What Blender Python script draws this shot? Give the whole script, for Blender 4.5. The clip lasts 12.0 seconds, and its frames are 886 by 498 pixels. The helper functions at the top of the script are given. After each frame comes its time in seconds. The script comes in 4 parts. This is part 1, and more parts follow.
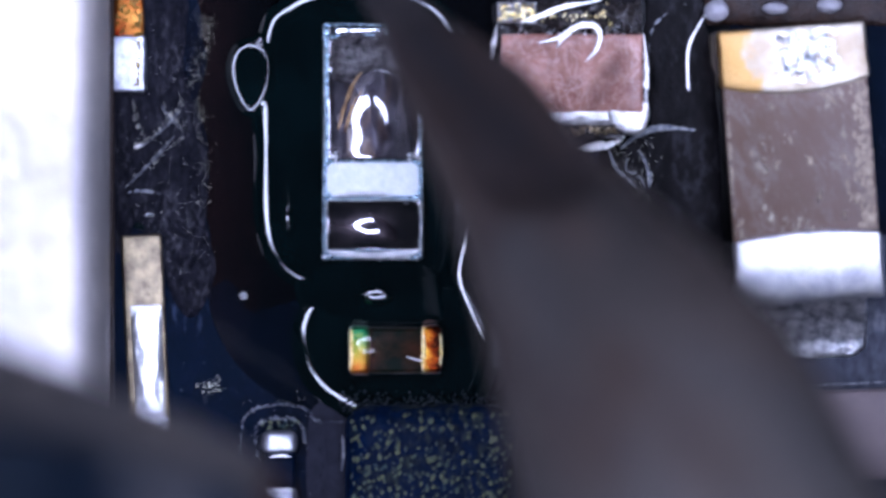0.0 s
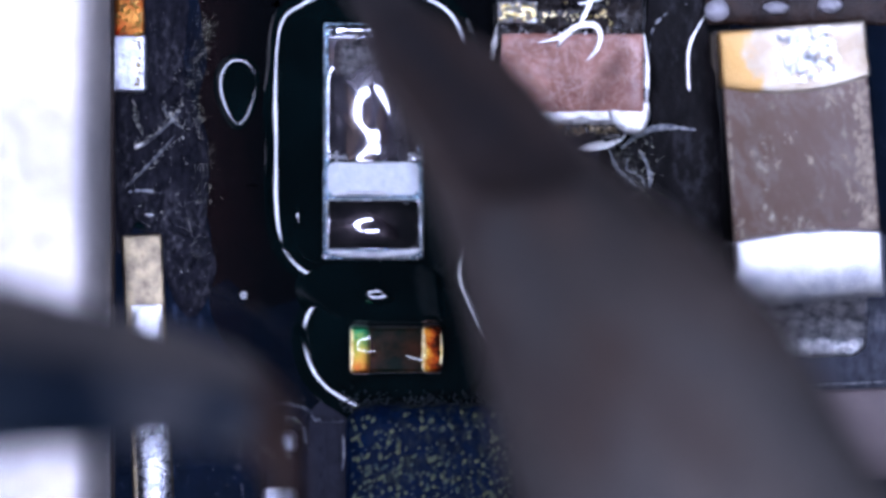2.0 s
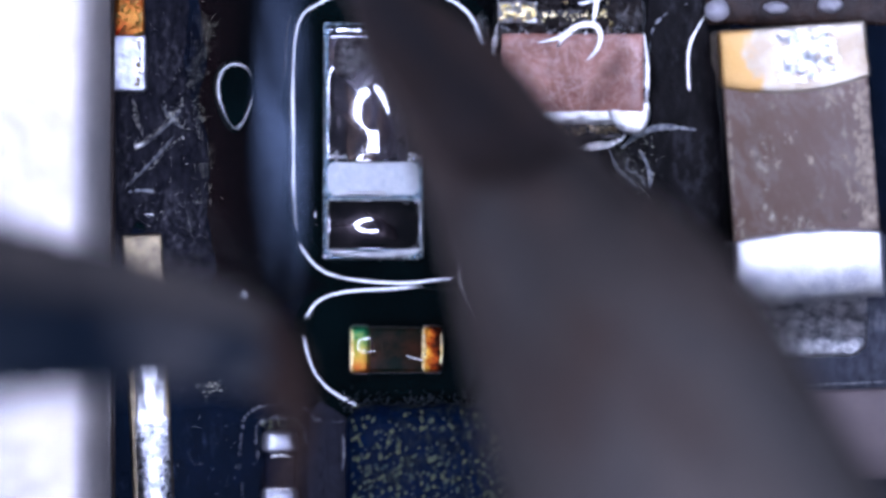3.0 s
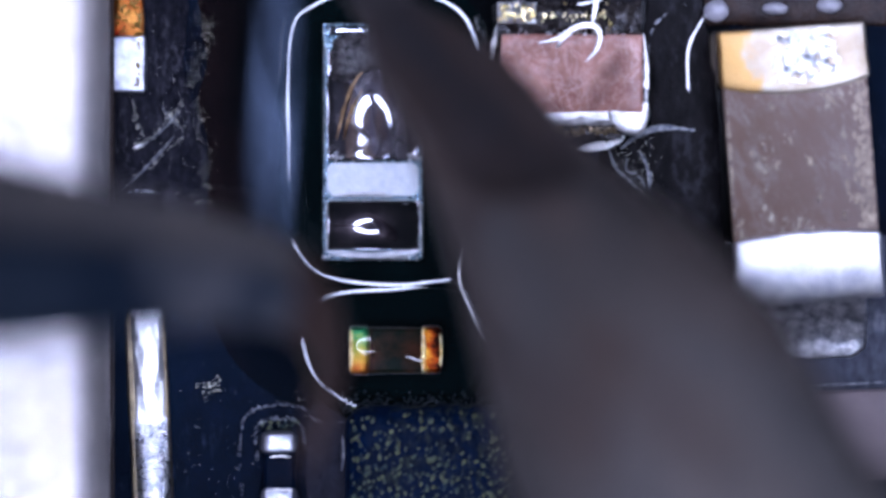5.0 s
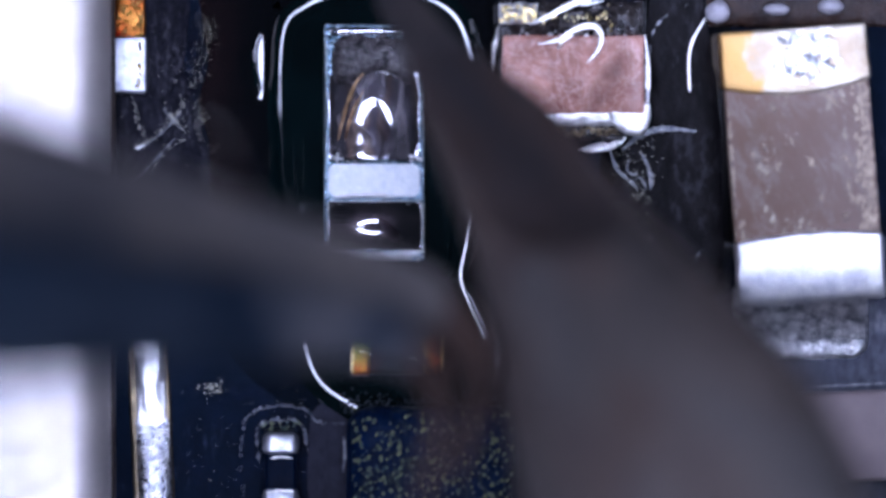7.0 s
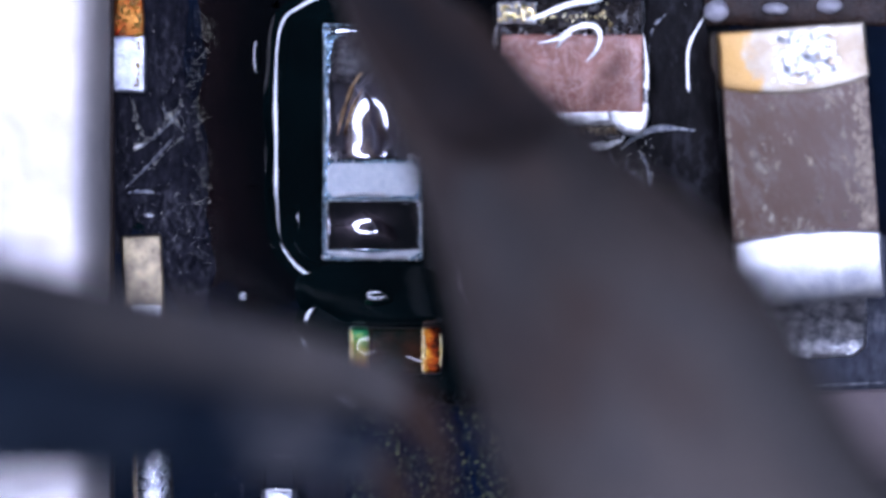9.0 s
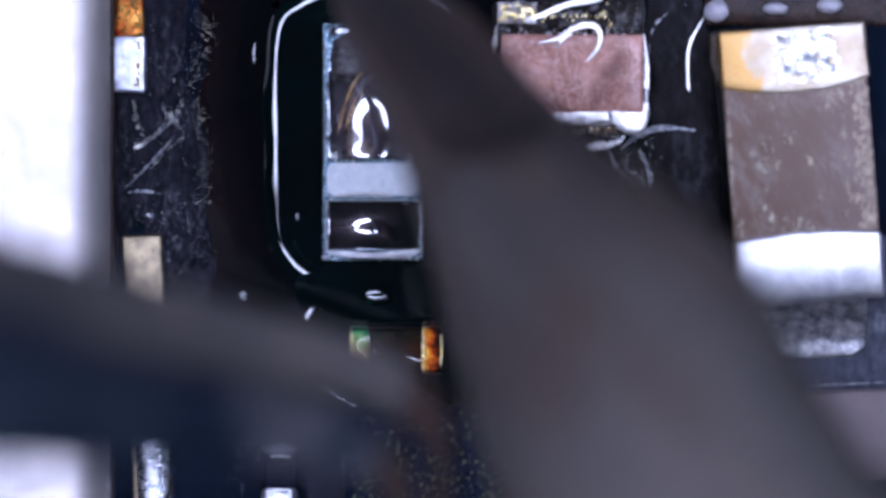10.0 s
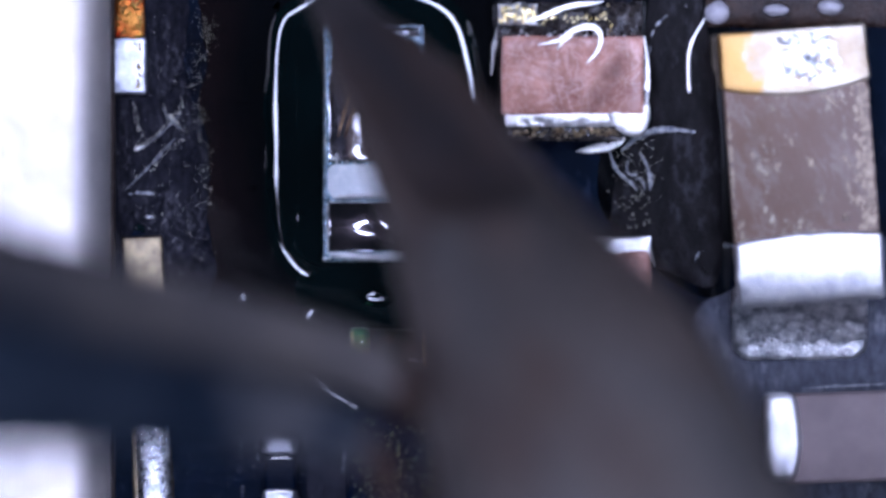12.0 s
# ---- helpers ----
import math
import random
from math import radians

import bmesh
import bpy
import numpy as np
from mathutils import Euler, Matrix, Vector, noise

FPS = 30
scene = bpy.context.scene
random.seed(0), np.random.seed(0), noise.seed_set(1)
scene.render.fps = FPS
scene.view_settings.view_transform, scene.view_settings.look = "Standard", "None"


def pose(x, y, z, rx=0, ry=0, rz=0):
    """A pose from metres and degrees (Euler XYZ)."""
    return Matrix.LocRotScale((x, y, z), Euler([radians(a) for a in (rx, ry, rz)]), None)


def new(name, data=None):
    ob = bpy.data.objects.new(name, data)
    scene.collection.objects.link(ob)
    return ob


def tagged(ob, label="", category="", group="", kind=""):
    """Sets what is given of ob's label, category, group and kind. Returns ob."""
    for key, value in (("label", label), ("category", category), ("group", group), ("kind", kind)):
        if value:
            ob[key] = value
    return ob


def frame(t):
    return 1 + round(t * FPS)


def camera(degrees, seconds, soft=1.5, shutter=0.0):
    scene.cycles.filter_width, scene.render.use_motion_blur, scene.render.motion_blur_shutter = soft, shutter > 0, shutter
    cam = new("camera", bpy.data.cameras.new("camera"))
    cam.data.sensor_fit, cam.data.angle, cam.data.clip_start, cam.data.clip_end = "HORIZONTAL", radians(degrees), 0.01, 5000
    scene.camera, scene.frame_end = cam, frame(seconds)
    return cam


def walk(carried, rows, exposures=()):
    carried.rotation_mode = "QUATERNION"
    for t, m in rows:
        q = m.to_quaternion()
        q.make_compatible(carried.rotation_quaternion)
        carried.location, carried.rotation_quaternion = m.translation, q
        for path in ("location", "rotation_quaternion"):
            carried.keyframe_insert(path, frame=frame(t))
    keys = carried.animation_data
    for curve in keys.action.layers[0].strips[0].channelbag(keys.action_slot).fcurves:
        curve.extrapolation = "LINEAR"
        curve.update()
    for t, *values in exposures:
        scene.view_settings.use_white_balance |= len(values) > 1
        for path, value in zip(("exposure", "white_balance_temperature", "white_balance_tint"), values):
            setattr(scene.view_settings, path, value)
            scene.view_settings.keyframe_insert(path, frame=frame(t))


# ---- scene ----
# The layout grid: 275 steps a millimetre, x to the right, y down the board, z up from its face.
G = 0.001 / 275
WORK = 0.1          # working distance of the microscope


def at(x, y, z=0.0):
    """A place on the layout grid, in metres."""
    return Vector(((x - 784) * G, (441 - y) * G, z * G))


cam = camera(math.degrees(2 * math.atan(784 * G / WORK)), 12.0, soft=3.3)
cam.data.dof.use_dof = True
cam.data.dof.focus_distance = WORK - 48 * G
cam.data.dof.aperture_fstop = cam.data.lens / 1000 / 0.0060


def eye(dx, dy):
    return pose(dx * G, dy * G, WORK)


walk(cam, [(0.0, eye(0, 0)), (1.0, eye(0, -0.7)), (1.5, eye(-1.2, -1)), (2.5, eye(-0.6, -0.3)), (3.0, eye(-1, -0.8)),
           (5.0, eye(0, 0.4)), (6.0, eye(0, 0.8)), (6.5, eye(-1.2, 2.2)), (7.0, eye(-2.4, 2.2)), (9.0, eye(0, 0.8)),
           (9.5, eye(0, 0.2)), (10.0, eye(-0.4, 0.4)), (10.5, eye(-0.6, 3.6)), (11.0, eye(-0.7, 2.8)), (11.5, eye(-0.8, 0.6)),
           (12.0, eye(-1.4, 3.3))])

# ---- light ----
world = bpy.data.worlds.new("room")
scene.world = world
world.use_nodes = True
world.node_tree.nodes["Background"].inputs[0].default_value = (0.45, 0.6, 0.95, 1)
world.node_tree.nodes["Background"].inputs[1].default_value = 0.03
RING = 27.0
scene.view_settings.exposure = 0.0


# ---- materials ----
class Nodes:
    """A node material: shader and texture nodes by short calls."""

    def __init__(self, name):
        self.mat = bpy.data.materials.new(name)
        self.mat.use_nodes = True
        self.tree = self.mat.node_tree
        self.bsdf = self.tree.nodes["Principled BSDF"]
        self.coord = self.tree.nodes.new("ShaderNodeTexCoord").outputs["Object"]

    def put(self, kind, **values):
        n = self.tree.nodes.new(kind)
        for k, v in values.items():
            self.wire(v, n.inputs[k.replace("_", " ")])
        return n

    def wire(self, v, socket):
        if isinstance(v, bpy.types.NodeSocket):
            self.tree.links.new(v, socket)
        else:
            socket.default_value = v

    def noise(self, size, detail=4.0, rough=0.55, stretch=(1, 1, 1)):
        m = self.tree.nodes.new("ShaderNodeMapping")
        m.inputs["Scale"].default_value = [s / (size * G) for s in stretch]
        self.tree.links.new(self.coord, m.inputs["Vector"])
        return self.put("ShaderNodeTexNoise", Vector=m.outputs[0], Scale=1.0, Detail=detail, Roughness=rough).outputs[0]

    def ramp(self, fac, *stops):
        n = self.put("ShaderNodeValToRGB", Fac=fac)
        e = n.color_ramp.elements
        while len(e) < len(stops):
            e.new(0.5)
        for el, (p, c) in zip(e, stops):
            el.position = p
            el.color = (*c, 1) if isinstance(c, tuple) else (c, c, c, 1)
        return n.outputs[0]

    def mix(self, fac, a, b, blend="MIX"):
        n = self.tree.nodes.new("ShaderNodeMix")
        n.data_type, n.blend_type = "RGBA", blend
        self.wire(fac, n.inputs["Factor"])
        for v, s in ((a, n.inputs[6]), (b, n.inputs[7])):
            self.wire((*v, 1) if isinstance(v, tuple) else v, s)
        return n.outputs[2]

    def set(self, **values):
        for k, v in values.items():
            s = self.bsdf.inputs[k.replace("_", " ")]
            self.wire((*v, 1) if isinstance(v, tuple) and len(v) == 3 else v, s)
        return self

    def bump(self, height, grid, strength=1.0):
        b = self.put("ShaderNodeBump", Height=height, Strength=strength, Distance=grid * G)
        self.tree.links.new(b.outputs[0], self.bsdf.inputs["Normal"])
        return self.mat


def metal(name, light, dark, rough=(0.2, 0.4), size=40, relief=1.0, grain=6):
    n = Nodes(name)
    a, b = n.noise(size, 5), n.noise(grain, 3)
    n.set(Metallic=1.0, Base_Color=n.mix(n.ramp(a, (0.35, 0.0), (0.65, 1.0)), dark, light),
          Roughness=n.ramp(b, (0.3, rough[0]), (0.7, rough[1])))
    return n.bump(n.mix(0.5, a, b), relief)


def ceramic(name, light, dark, rough=0.45, size=60, relief=1.0, streak=(1, 1, 1), flecks=None, gloss=0.1, fine=30):
    n = Nodes(name)
    a, b = n.noise(size, 5, 0.6, streak), n.noise(8, 3)
    col = n.mix(n.ramp(a, (0.35, 0.0), (0.7, 1.0)), dark, light)
    if flecks:
        cluster = n.ramp(n.noise(150, 2), (0.42, 0.1), (0.58, 1.0))
        mask = n.mix(1.0, cluster, n.ramp(n.noise(fine, 5, 0.66, (1.5, 0.7, 1)), (0.50, 0.0), (0.68, 1.0)), "MULTIPLY")
        col = n.mix(mask, col, flecks)
    n.set(Base_Color=col, Roughness=n.ramp(b, (0.3, rough - 0.1), (0.7, rough + 0.12)), Specular_IOR_Level=gloss)
    return n.bump(n.mix(0.4, a, b), relief)


def board_material():
    n = Nodes("solder_mask")
    wide, mid, fine = n.noise(420, 4), n.noise(60, 6, 0.65), n.noise(7, 3, 0.7)
    col = n.mix(n.ramp(wide, (0.42, 0.0), (0.6, 1.0)), (0.0010, 0.0047, 0.0122), (0.0015, 0.0022, 0.0050))
    frost = n.ramp(mid, (0.48, 0.0), (0.8, 1.0))
    col = n.mix(frost, col, (0.0029, 0.0070, 0.0190))
    hair = n.noise(26, 6, 0.7, (1.3, 0.35, 1))
    col = n.mix(n.mix(1.0, n.ramp(n.noise(200, 2), (0.45, 0.0), (0.6, 1.0)), n.ramp(hair, (0.56, 0.0), (0.72, 1.0)), "MULTIPLY"), col, (0.035, 0.05, 0.085))
    n.set(Base_Color=col, Roughness=n.ramp(fine, (0.3, 0.4), (0.7, 0.6)), Specular_IOR_Level=0.018)
    return n.bump(n.mix(0.35, mid, fine), 3.0, 0.8)


def flux_material(name, col, rough=0.02, relief=0.35):
    n = Nodes(name)
    n.set(Base_Color=n.mix(n.ramp(n.noise(120, 3), (0.4, 0.0), (0.65, 1.0)), col, tuple(c * 1.8 for c in col)), Roughness=rough,
          IOR=1.7)
    return n.bump(n.noise(60, 2), relief, 0.5)


def film_material():
    """Thin flux, black where it is deep and maroon where it runs out at its edge."""
    n = Nodes("flux_film")
    x = n.put("ShaderNodeSeparateXYZ", Vector=n.coord).outputs[0]
    edge = n.put("ShaderNodeMath", Value=x)
    edge.operation = "MULTIPLY_ADD"
    edge.inputs[1].default_value = 1 / (200 * G)
    n.wire(n.noise(130, 4, 0.6, (1, 0.5, 1)), edge.inputs[2])
    thin = n.put("ShaderNodeMapRange", Value=edge.outputs[0])
    for k, v in enumerate((-1.05, -0.45, 1.0, 0.0)):
        thin.inputs[k + 1].default_value = v
    col = n.mix(thin.outputs[0], (0.0011, 0.0014, 0.0020), (0.0076, 0.0035, 0.0037))
    low = n.put("ShaderNodeMath", Value=n.put("ShaderNodeSeparateXYZ", Vector=n.coord).outputs[1])
    low.operation = "MULTIPLY_ADD"
    low.inputs[1].default_value = -1 / (500 * G)
    n.wire(n.noise(90, 4), low.inputs[2])
    col = n.mix(n.ramp(low.outputs[0], (0.98, 0.0), (1.2, 0.4)), col, (0.0010, 0.0044, 0.0108))
    n.set(Base_Color=col, Roughness=0.06, IOR=1.6)
    return n.bump(n.noise(60, 2), 0.5, 0.5)


def glow_material(name, col, strength):
    n = Nodes(name)
    n.set(Base_Color=(0.8, 0.8, 0.8), Emission_Color=col, Emission_Strength=strength)
    return n.mat


def veiled_brown():
    """Brown ceramic under a bluish veil of dried flux, streaked and flecked."""
    n = Nodes("brown_ceramic")
    x = n.put("ShaderNodeSeparateXYZ", Vector=n.coord).outputs[0]
    lean = n.put("ShaderNodeMath", Value=x)
    lean.operation = "MULTIPLY_ADD"
    lean.inputs[1].default_value = 0.9 / (256 * G)
    n.wire(n.noise(150, 4, 0.6, (1, 0.6, 1)), lean.inputs[2])
    col = n.mix(n.ramp(n.noise(60, 5), (0.35, 0.0), (0.7, 1.0)), (0.130, 0.074, 0.049), (0.164, 0.100, 0.074))
    col = n.mix(n.ramp(lean.outputs[0], (0.25, 0.0), (0.95, 0.7)), col, (0.160, 0.113, 0.094))
    streak = n.tree.nodes.new("ShaderNodeMapping")
    streak.inputs["Rotation"].default_value = (0, 0, radians(28))
    streak.inputs["Scale"].default_value = (22 * G, 70 * G, 40 * G)
    streak.vector_type = "TEXTURE"
    n.tree.links.new(n.coord, streak.inputs["Vector"])
    hair = n.put("ShaderNodeTexNoise", Vector=streak.outputs[0], Scale=1.0, Detail=6.0, Roughness=0.65, Distortion=0.6).outputs[0]
    patch = n.ramp(n.noise(110, 3), (0.36, 0.15), (0.56, 1.0))
    col = n.mix(n.mix(1.0, patch, n.ramp(hair, (0.48, 0.0), (0.52, 0.4), (0.56, 0.0), (0.66, 0.6)), "MULTIPLY"), col, (0.35, 0.31, 0.27))
    fleck = n.mix(1.0, n.ramp(n.noise(85, 2), (0.5, 0.0), (0.62, 1.0)), n.ramp(n.noise(17, 4, 0.7, (1.5, 0.6, 1)), (0.56, 0.0), (0.68, 1.0)), "MULTIPLY")
    col = n.mix(fleck, col, (0.55, 0.49, 0.38))
    n.set(Base_Color=col, Roughness=n.ramp(hair, (0.3, 0.35), (0.7, 0.55)), Specular_IOR_Level=0.15)
    return n.bump(n.mix(0.5, hair, n.noise(9, 3)), 2.0)


def pink_ceramic():
    """Pink ceramic crossed by fine pale veins under clear flux."""
    n = Nodes("pink_ceramic")
    a = n.noise(75, 5, 0.6, (1.2, 0.8, 1))
    col = n.mix(n.ramp(a, (0.36, 0.0), (0.64, 1.0)), (0.270, 0.108, 0.076), (0.545, 0.262, 0.196))
    for turn, size in ((-58, 30), (-115, 36), (20, 26)):
        m = n.tree.nodes.new("ShaderNodeMapping")
        m.inputs["Rotation"].default_value = (0, 0, radians(turn))
        m.inputs["Scale"].default_value = (size * G, size * G / 0.28, size * G)
        m.vector_type = "TEXTURE"
        n.tree.links.new(n.coord, m.inputs["Vector"])
        vein = n.put("ShaderNodeTexNoise", Vector=m.outputs[0], Scale=1.0, Detail=4.0, Roughness=0.6, Distortion=0.7).outputs[0]
        col = n.mix(n.ramp(vein, (0.54, 0.0), (0.56, 0.4), (0.58, 0.0)), col, (0.70, 0.47, 0.42))
    col = n.mix(n.ramp(n.noise(11, 4, 0.7), (0.5, 0.0), (0.72, 0.6)), col, (0.66, 0.40, 0.34))
    col = n.mix(n.ramp(n.noise(120, 2), (0.52, 0.0), (0.66, 0.6)), col, (0.20, 0.080, 0.060))
    # a slanting, darker brown patch
    m = n.put("ShaderNodeMapping", Vector=n.coord)
    m.vector_type = "TEXTURE"
    m.inputs["Location"].default_value = (58 * G, -28 * G, 0)
    m.inputs["Rotation"].default_value = (0, 0, radians(-32))
    m.inputs["Scale"].default_value = (34 * G, 105 * G, 200 * G)
    g = n.put("ShaderNodeTexGradient", Vector=m.outputs[0])
    g.gradient_type = "SPHERICAL"
    brown_patch = n.mix(1.0, n.ramp(g.outputs[1], (0.1, 0.0), (0.5, 1.0)), n.ramp(n.noise(34, 4), (0.3, 0.3), (0.6, 0.85)), "MULTIPLY")
    col = n.mix(brown_patch, col, (0.120, 0.046, 0.032))
    n.set(Base_Color=col, Roughness=0.4, Specular_IOR_Level=0.2, Coat_Weight=0.12, Coat_Roughness=0.05)
    return n.bump(n.mix(0.5, a, n.noise(12, 4)), 5.0)


def browned_iron(name, warm, cold, far, lit_flank):
    """Oxidised iron in long brown and blued bands, paler and bluer along the shaft, light painted on one flank."""
    n = Nodes(name)
    band = n.noise(150, 4, 0.5, (0.16, 1, 1))
    col = n.mix(n.ramp(band, (0.40, 0.0), (0.60, 1.0)), cold, warm)
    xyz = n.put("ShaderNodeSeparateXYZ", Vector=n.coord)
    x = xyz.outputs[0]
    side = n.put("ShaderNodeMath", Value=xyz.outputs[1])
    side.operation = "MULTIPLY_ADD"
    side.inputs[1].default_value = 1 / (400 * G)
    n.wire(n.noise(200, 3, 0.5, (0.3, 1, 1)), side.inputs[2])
    # one side lighter: the light falling there is put into the colour
    col = n.mix(n.ramp(side.outputs[0], (0.6, 0.0), (0.95, 0.8)), col, lit_flank)
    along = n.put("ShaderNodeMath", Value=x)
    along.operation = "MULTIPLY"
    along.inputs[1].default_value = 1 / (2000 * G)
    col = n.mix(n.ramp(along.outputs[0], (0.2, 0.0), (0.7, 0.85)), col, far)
    blued = n.noise(330, 3, 0.55, (0.5, 1.1, 1))
    col = n.mix(n.ramp(blued, (0.50, 0.0), (0.64, 0.5)), col, tuple(c * k for c, k in zip(far, (0.62, 0.74, 0.84))))
    rust = n.noise(240, 4, 0.6, (0.4, 1.3, 1.7))
    col = n.mix(n.ramp(rust, (0.50, 0.0), (0.64, 0.7)), col, tuple(c * k for c, k in zip(warm, (0.92, 0.80, 0.72))))
    soot = n.noise(45, 5, 0.65)
    col = n.mix(n.ramp(soot, (0.45, 0.0), (0.7, 0.5)), col, (0.02, 0.02, 0.024))
    n.set(Base_Color=col, Roughness=n.ramp(soot, (0.3, 0.4), (0.7, 0.65)), Specular_IOR_Level=0.12)
    return n.bump(soot, 3.0)


def dross_solder():
    """Molten solder clouded by brown dross, mirrored surroundings put into the swirls too."""
    n = Nodes("clouded_solder")
    m = n.tree.nodes.new("ShaderNodeMapping")
    m.inputs["Rotation"].default_value = (0, 0, radians(-25))
    m.inputs["Scale"].default_value = (1 / (34 * G), 1 / (120 * G), 1 / (80 * G))
    n.tree.links.new(n.coord, m.inputs["Vector"])
    swirl = n.put("ShaderNodeTexNoise", Vector=m.outputs[0], Scale=1.0, Detail=3.0, Roughness=0.5, Distortion=1.0).outputs[0]
    col = n.ramp(swirl, (0.34, (0.10, 0.064, 0.048)), (0.46, (0.026, 0.021, 0.026)), (0.56, (0.070, 0.062, 0.074)), (0.70, (0.17, 0.150, 0.160)))
    n.set(Metallic=1.0, Base_Color=col, Roughness=0.42, Coat_Weight=1.0, Coat_IOR=3.0,
          Coat_Roughness=n.ramp(swirl, (0.38, 0.12), (0.46, 0.04), (0.55, 0.04), (0.64, 0.12)))
    return n.bump(swirl, 0.5, 0.35)


def shining_solder():
    """Molten solder with a shining skin; its brownish grey base stands in for reflections."""
    n = Nodes("molten_solder")
    cloud = n.noise(46, 4, 0.55, (1, 1.3, 1))
    n.set(Metallic=1.0, Base_Color=n.mix(n.ramp(cloud, (0.38, 0.0), (0.62, 1.0)), (0.020, 0.016, 0.020), (0.085, 0.066, 0.070)), Roughness=0.4,
          Coat_Weight=1.0, Coat_IOR=3.0, Coat_Roughness=0.03)
    return n.bump(cloud, 0.5, 0.35)


def yellowed_tin():
    """Cream tin, tarnished orange towards its sides."""
    n = Nodes("yellowed_tin")
    a, b = n.noise(56, 5), n.noise(6, 3)
    col = n.mix(n.ramp(a, (0.38, 0.0), (0.62, 1.0)), (0.32, 0.255, 0.175), (0.46, 0.41, 0.325))
    side = n.put("ShaderNodeMath", Value=n.put("ShaderNodeSeparateXYZ", Vector=n.coord).outputs[0])
    side.operation = "MULTIPLY_ADD"
    side.inputs[1].default_value = -1 / (190 * G)
    n.wire(n.noise(60, 4, 0.6), side.inputs[2])
    col = n.mix(n.ramp(side.outputs[0], (0.90, 0.0), (1.22, 0.9)), col, (0.43, 0.245, 0.075))
    n.set(Metallic=1.0, Base_Color=col, Roughness=n.ramp(b, (0.3, 0.42), (0.7, 0.58)))
    return n.bump(n.mix(0.5, a, b), 2.5)


def dark_arm():
    """Dark blued steel, paler over a stretch near its end."""
    n = Nodes("dark_steel")
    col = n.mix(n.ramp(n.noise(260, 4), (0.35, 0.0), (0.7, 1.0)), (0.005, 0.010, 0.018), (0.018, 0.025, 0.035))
    along = n.put("ShaderNodeMath", Value=n.put("ShaderNodeSeparateXYZ", Vector=n.coord).outputs[0])
    along.operation = "MULTIPLY_ADD"
    along.inputs[1].default_value = 1 / (1000 * G)
    n.wire(n.noise(170, 3), along.inputs[2])
    col = n.mix(n.ramp(along.outputs[0], (0.60, 0.0), (0.72, 0.85), (0.84, 0.85), (0.98, 0.0)), col, (0.066, 0.064, 0.067))
    n.set(Base_Color=col, Roughness=0.48, Specular_IOR_Level=0.2)
    return n.bump(n.noise(40, 4), 2.0)


BOARD = board_material()
DROSS = dross_solder()
TIN = metal("bright_tin", (0.86, 0.87, 0.9), (0.6, 0.62, 0.68), (0.12, 0.3), 30, 1.6)
SOLDER = shining_solder()
MATTE_TIN = metal("matte_tin", (0.84, 0.83, 0.80), (0.55, 0.55, 0.58), (0.4, 0.58), 40, 2.0, 5)
ROUGH_TIN = metal("grainy_solder", (0.8, 0.8, 0.82), (0.3, 0.32, 0.36), (0.15, 0.45), 14, 5.0, 5)
SHIELD = metal("nickel_shield", (0.70, 0.64, 0.60), (0.46, 0.44, 0.43), (0.55, 0.68), 500, 1.0, 30)
BAR = ceramic("pale_bar", (0.9, 0.92, 0.92), (0.74, 0.78, 0.8), 0.3, 14, 1.2)
WARM_LEAD = metal("warm_lead", (0.34, 0.275, 0.17), (0.15, 0.12, 0.085), (0.4, 0.58), 24, 2.5, 5)
RIM = metal("teal_rim", (0.50, 0.66, 0.76), (0.01, 0.055, 0.075), (0.15, 0.45), 9, 5.0, 4)
FOLD = metal("brown_dross", (0.30, 0.19, 0.10), (0.07, 0.035, 0.02), (0.3, 0.5), 20, 2.0)
PALE_RIM = metal("pale_rim", (0.92, 0.93, 0.88), (0.34, 0.42, 0.44), (0.3, 0.5), 16, 3.0, 5)
FLUX = flux_material("liquid_flux", (0.0005, 0.0025, 0.0028), 0.02, 0.2)
FILM = film_material()
BROWN = veiled_brown()
PINK = pink_ceramic()
CRUSTED = ceramic("flux_crust", (0.050, 0.042, 0.038), (0.004, 0.003, 0.004), 0.2, 20, 6.0, gloss=0.5)
LUMPY = metal("pitted_solder", (0.98, 0.97, 0.95), (0.62, 0.58, 0.54), (0.4, 0.6), 15, 2.6, 6)
TAN_GRAIN = metal("tan_grain", (0.75, 0.64, 0.45), (0.20, 0.14, 0.09), (0.3, 0.5), 9, 2.0)
MAUVE = ceramic("mauve_ceramic", (0.245, 0.192, 0.184), (0.180, 0.142, 0.140), 0.5, 120, 1.0)
AMBER = ceramic("amber_body", (0.056, 0.019, 0.009), (0.003, 0.008, 0.005), 0.35, 55, 0.4, gloss=0.03)
BLACK = ceramic("black_body", (0.0006, 0.0042, 0.014), (0.0003, 0.0020, 0.0070), 0.55, 50, 2.0, gloss=0.04)
MOTTLED = ceramic("mottled_package", (0.0010, 0.0085, 0.031), (0.0004, 0.0032, 0.0130), 0.55, 22, 4.0, flecks=(0.046, 0.056, 0.040), gloss=0.04, fine=17)
SALT = ceramic("salt_crust", (0.050, 0.060, 0.066), (0.0030, 0.0060, 0.012), 0.5, 12, 4.0, gloss=0.05)
SPOT = ceramic("yellowish_residue", (0.215, 0.22, 0.09), (0.020, 0.048, 0.055), 0.4, 12, 2.0)
# darker copy of the iron, the slanted face's shade put into its colour
DARK_FACE = browned_iron("dark_face", (0.028, 0.0195, 0.0165), (0.014, 0.012, 0.0123), (0.050, 0.042, 0.037), (0.030, 0.024, 0.022))
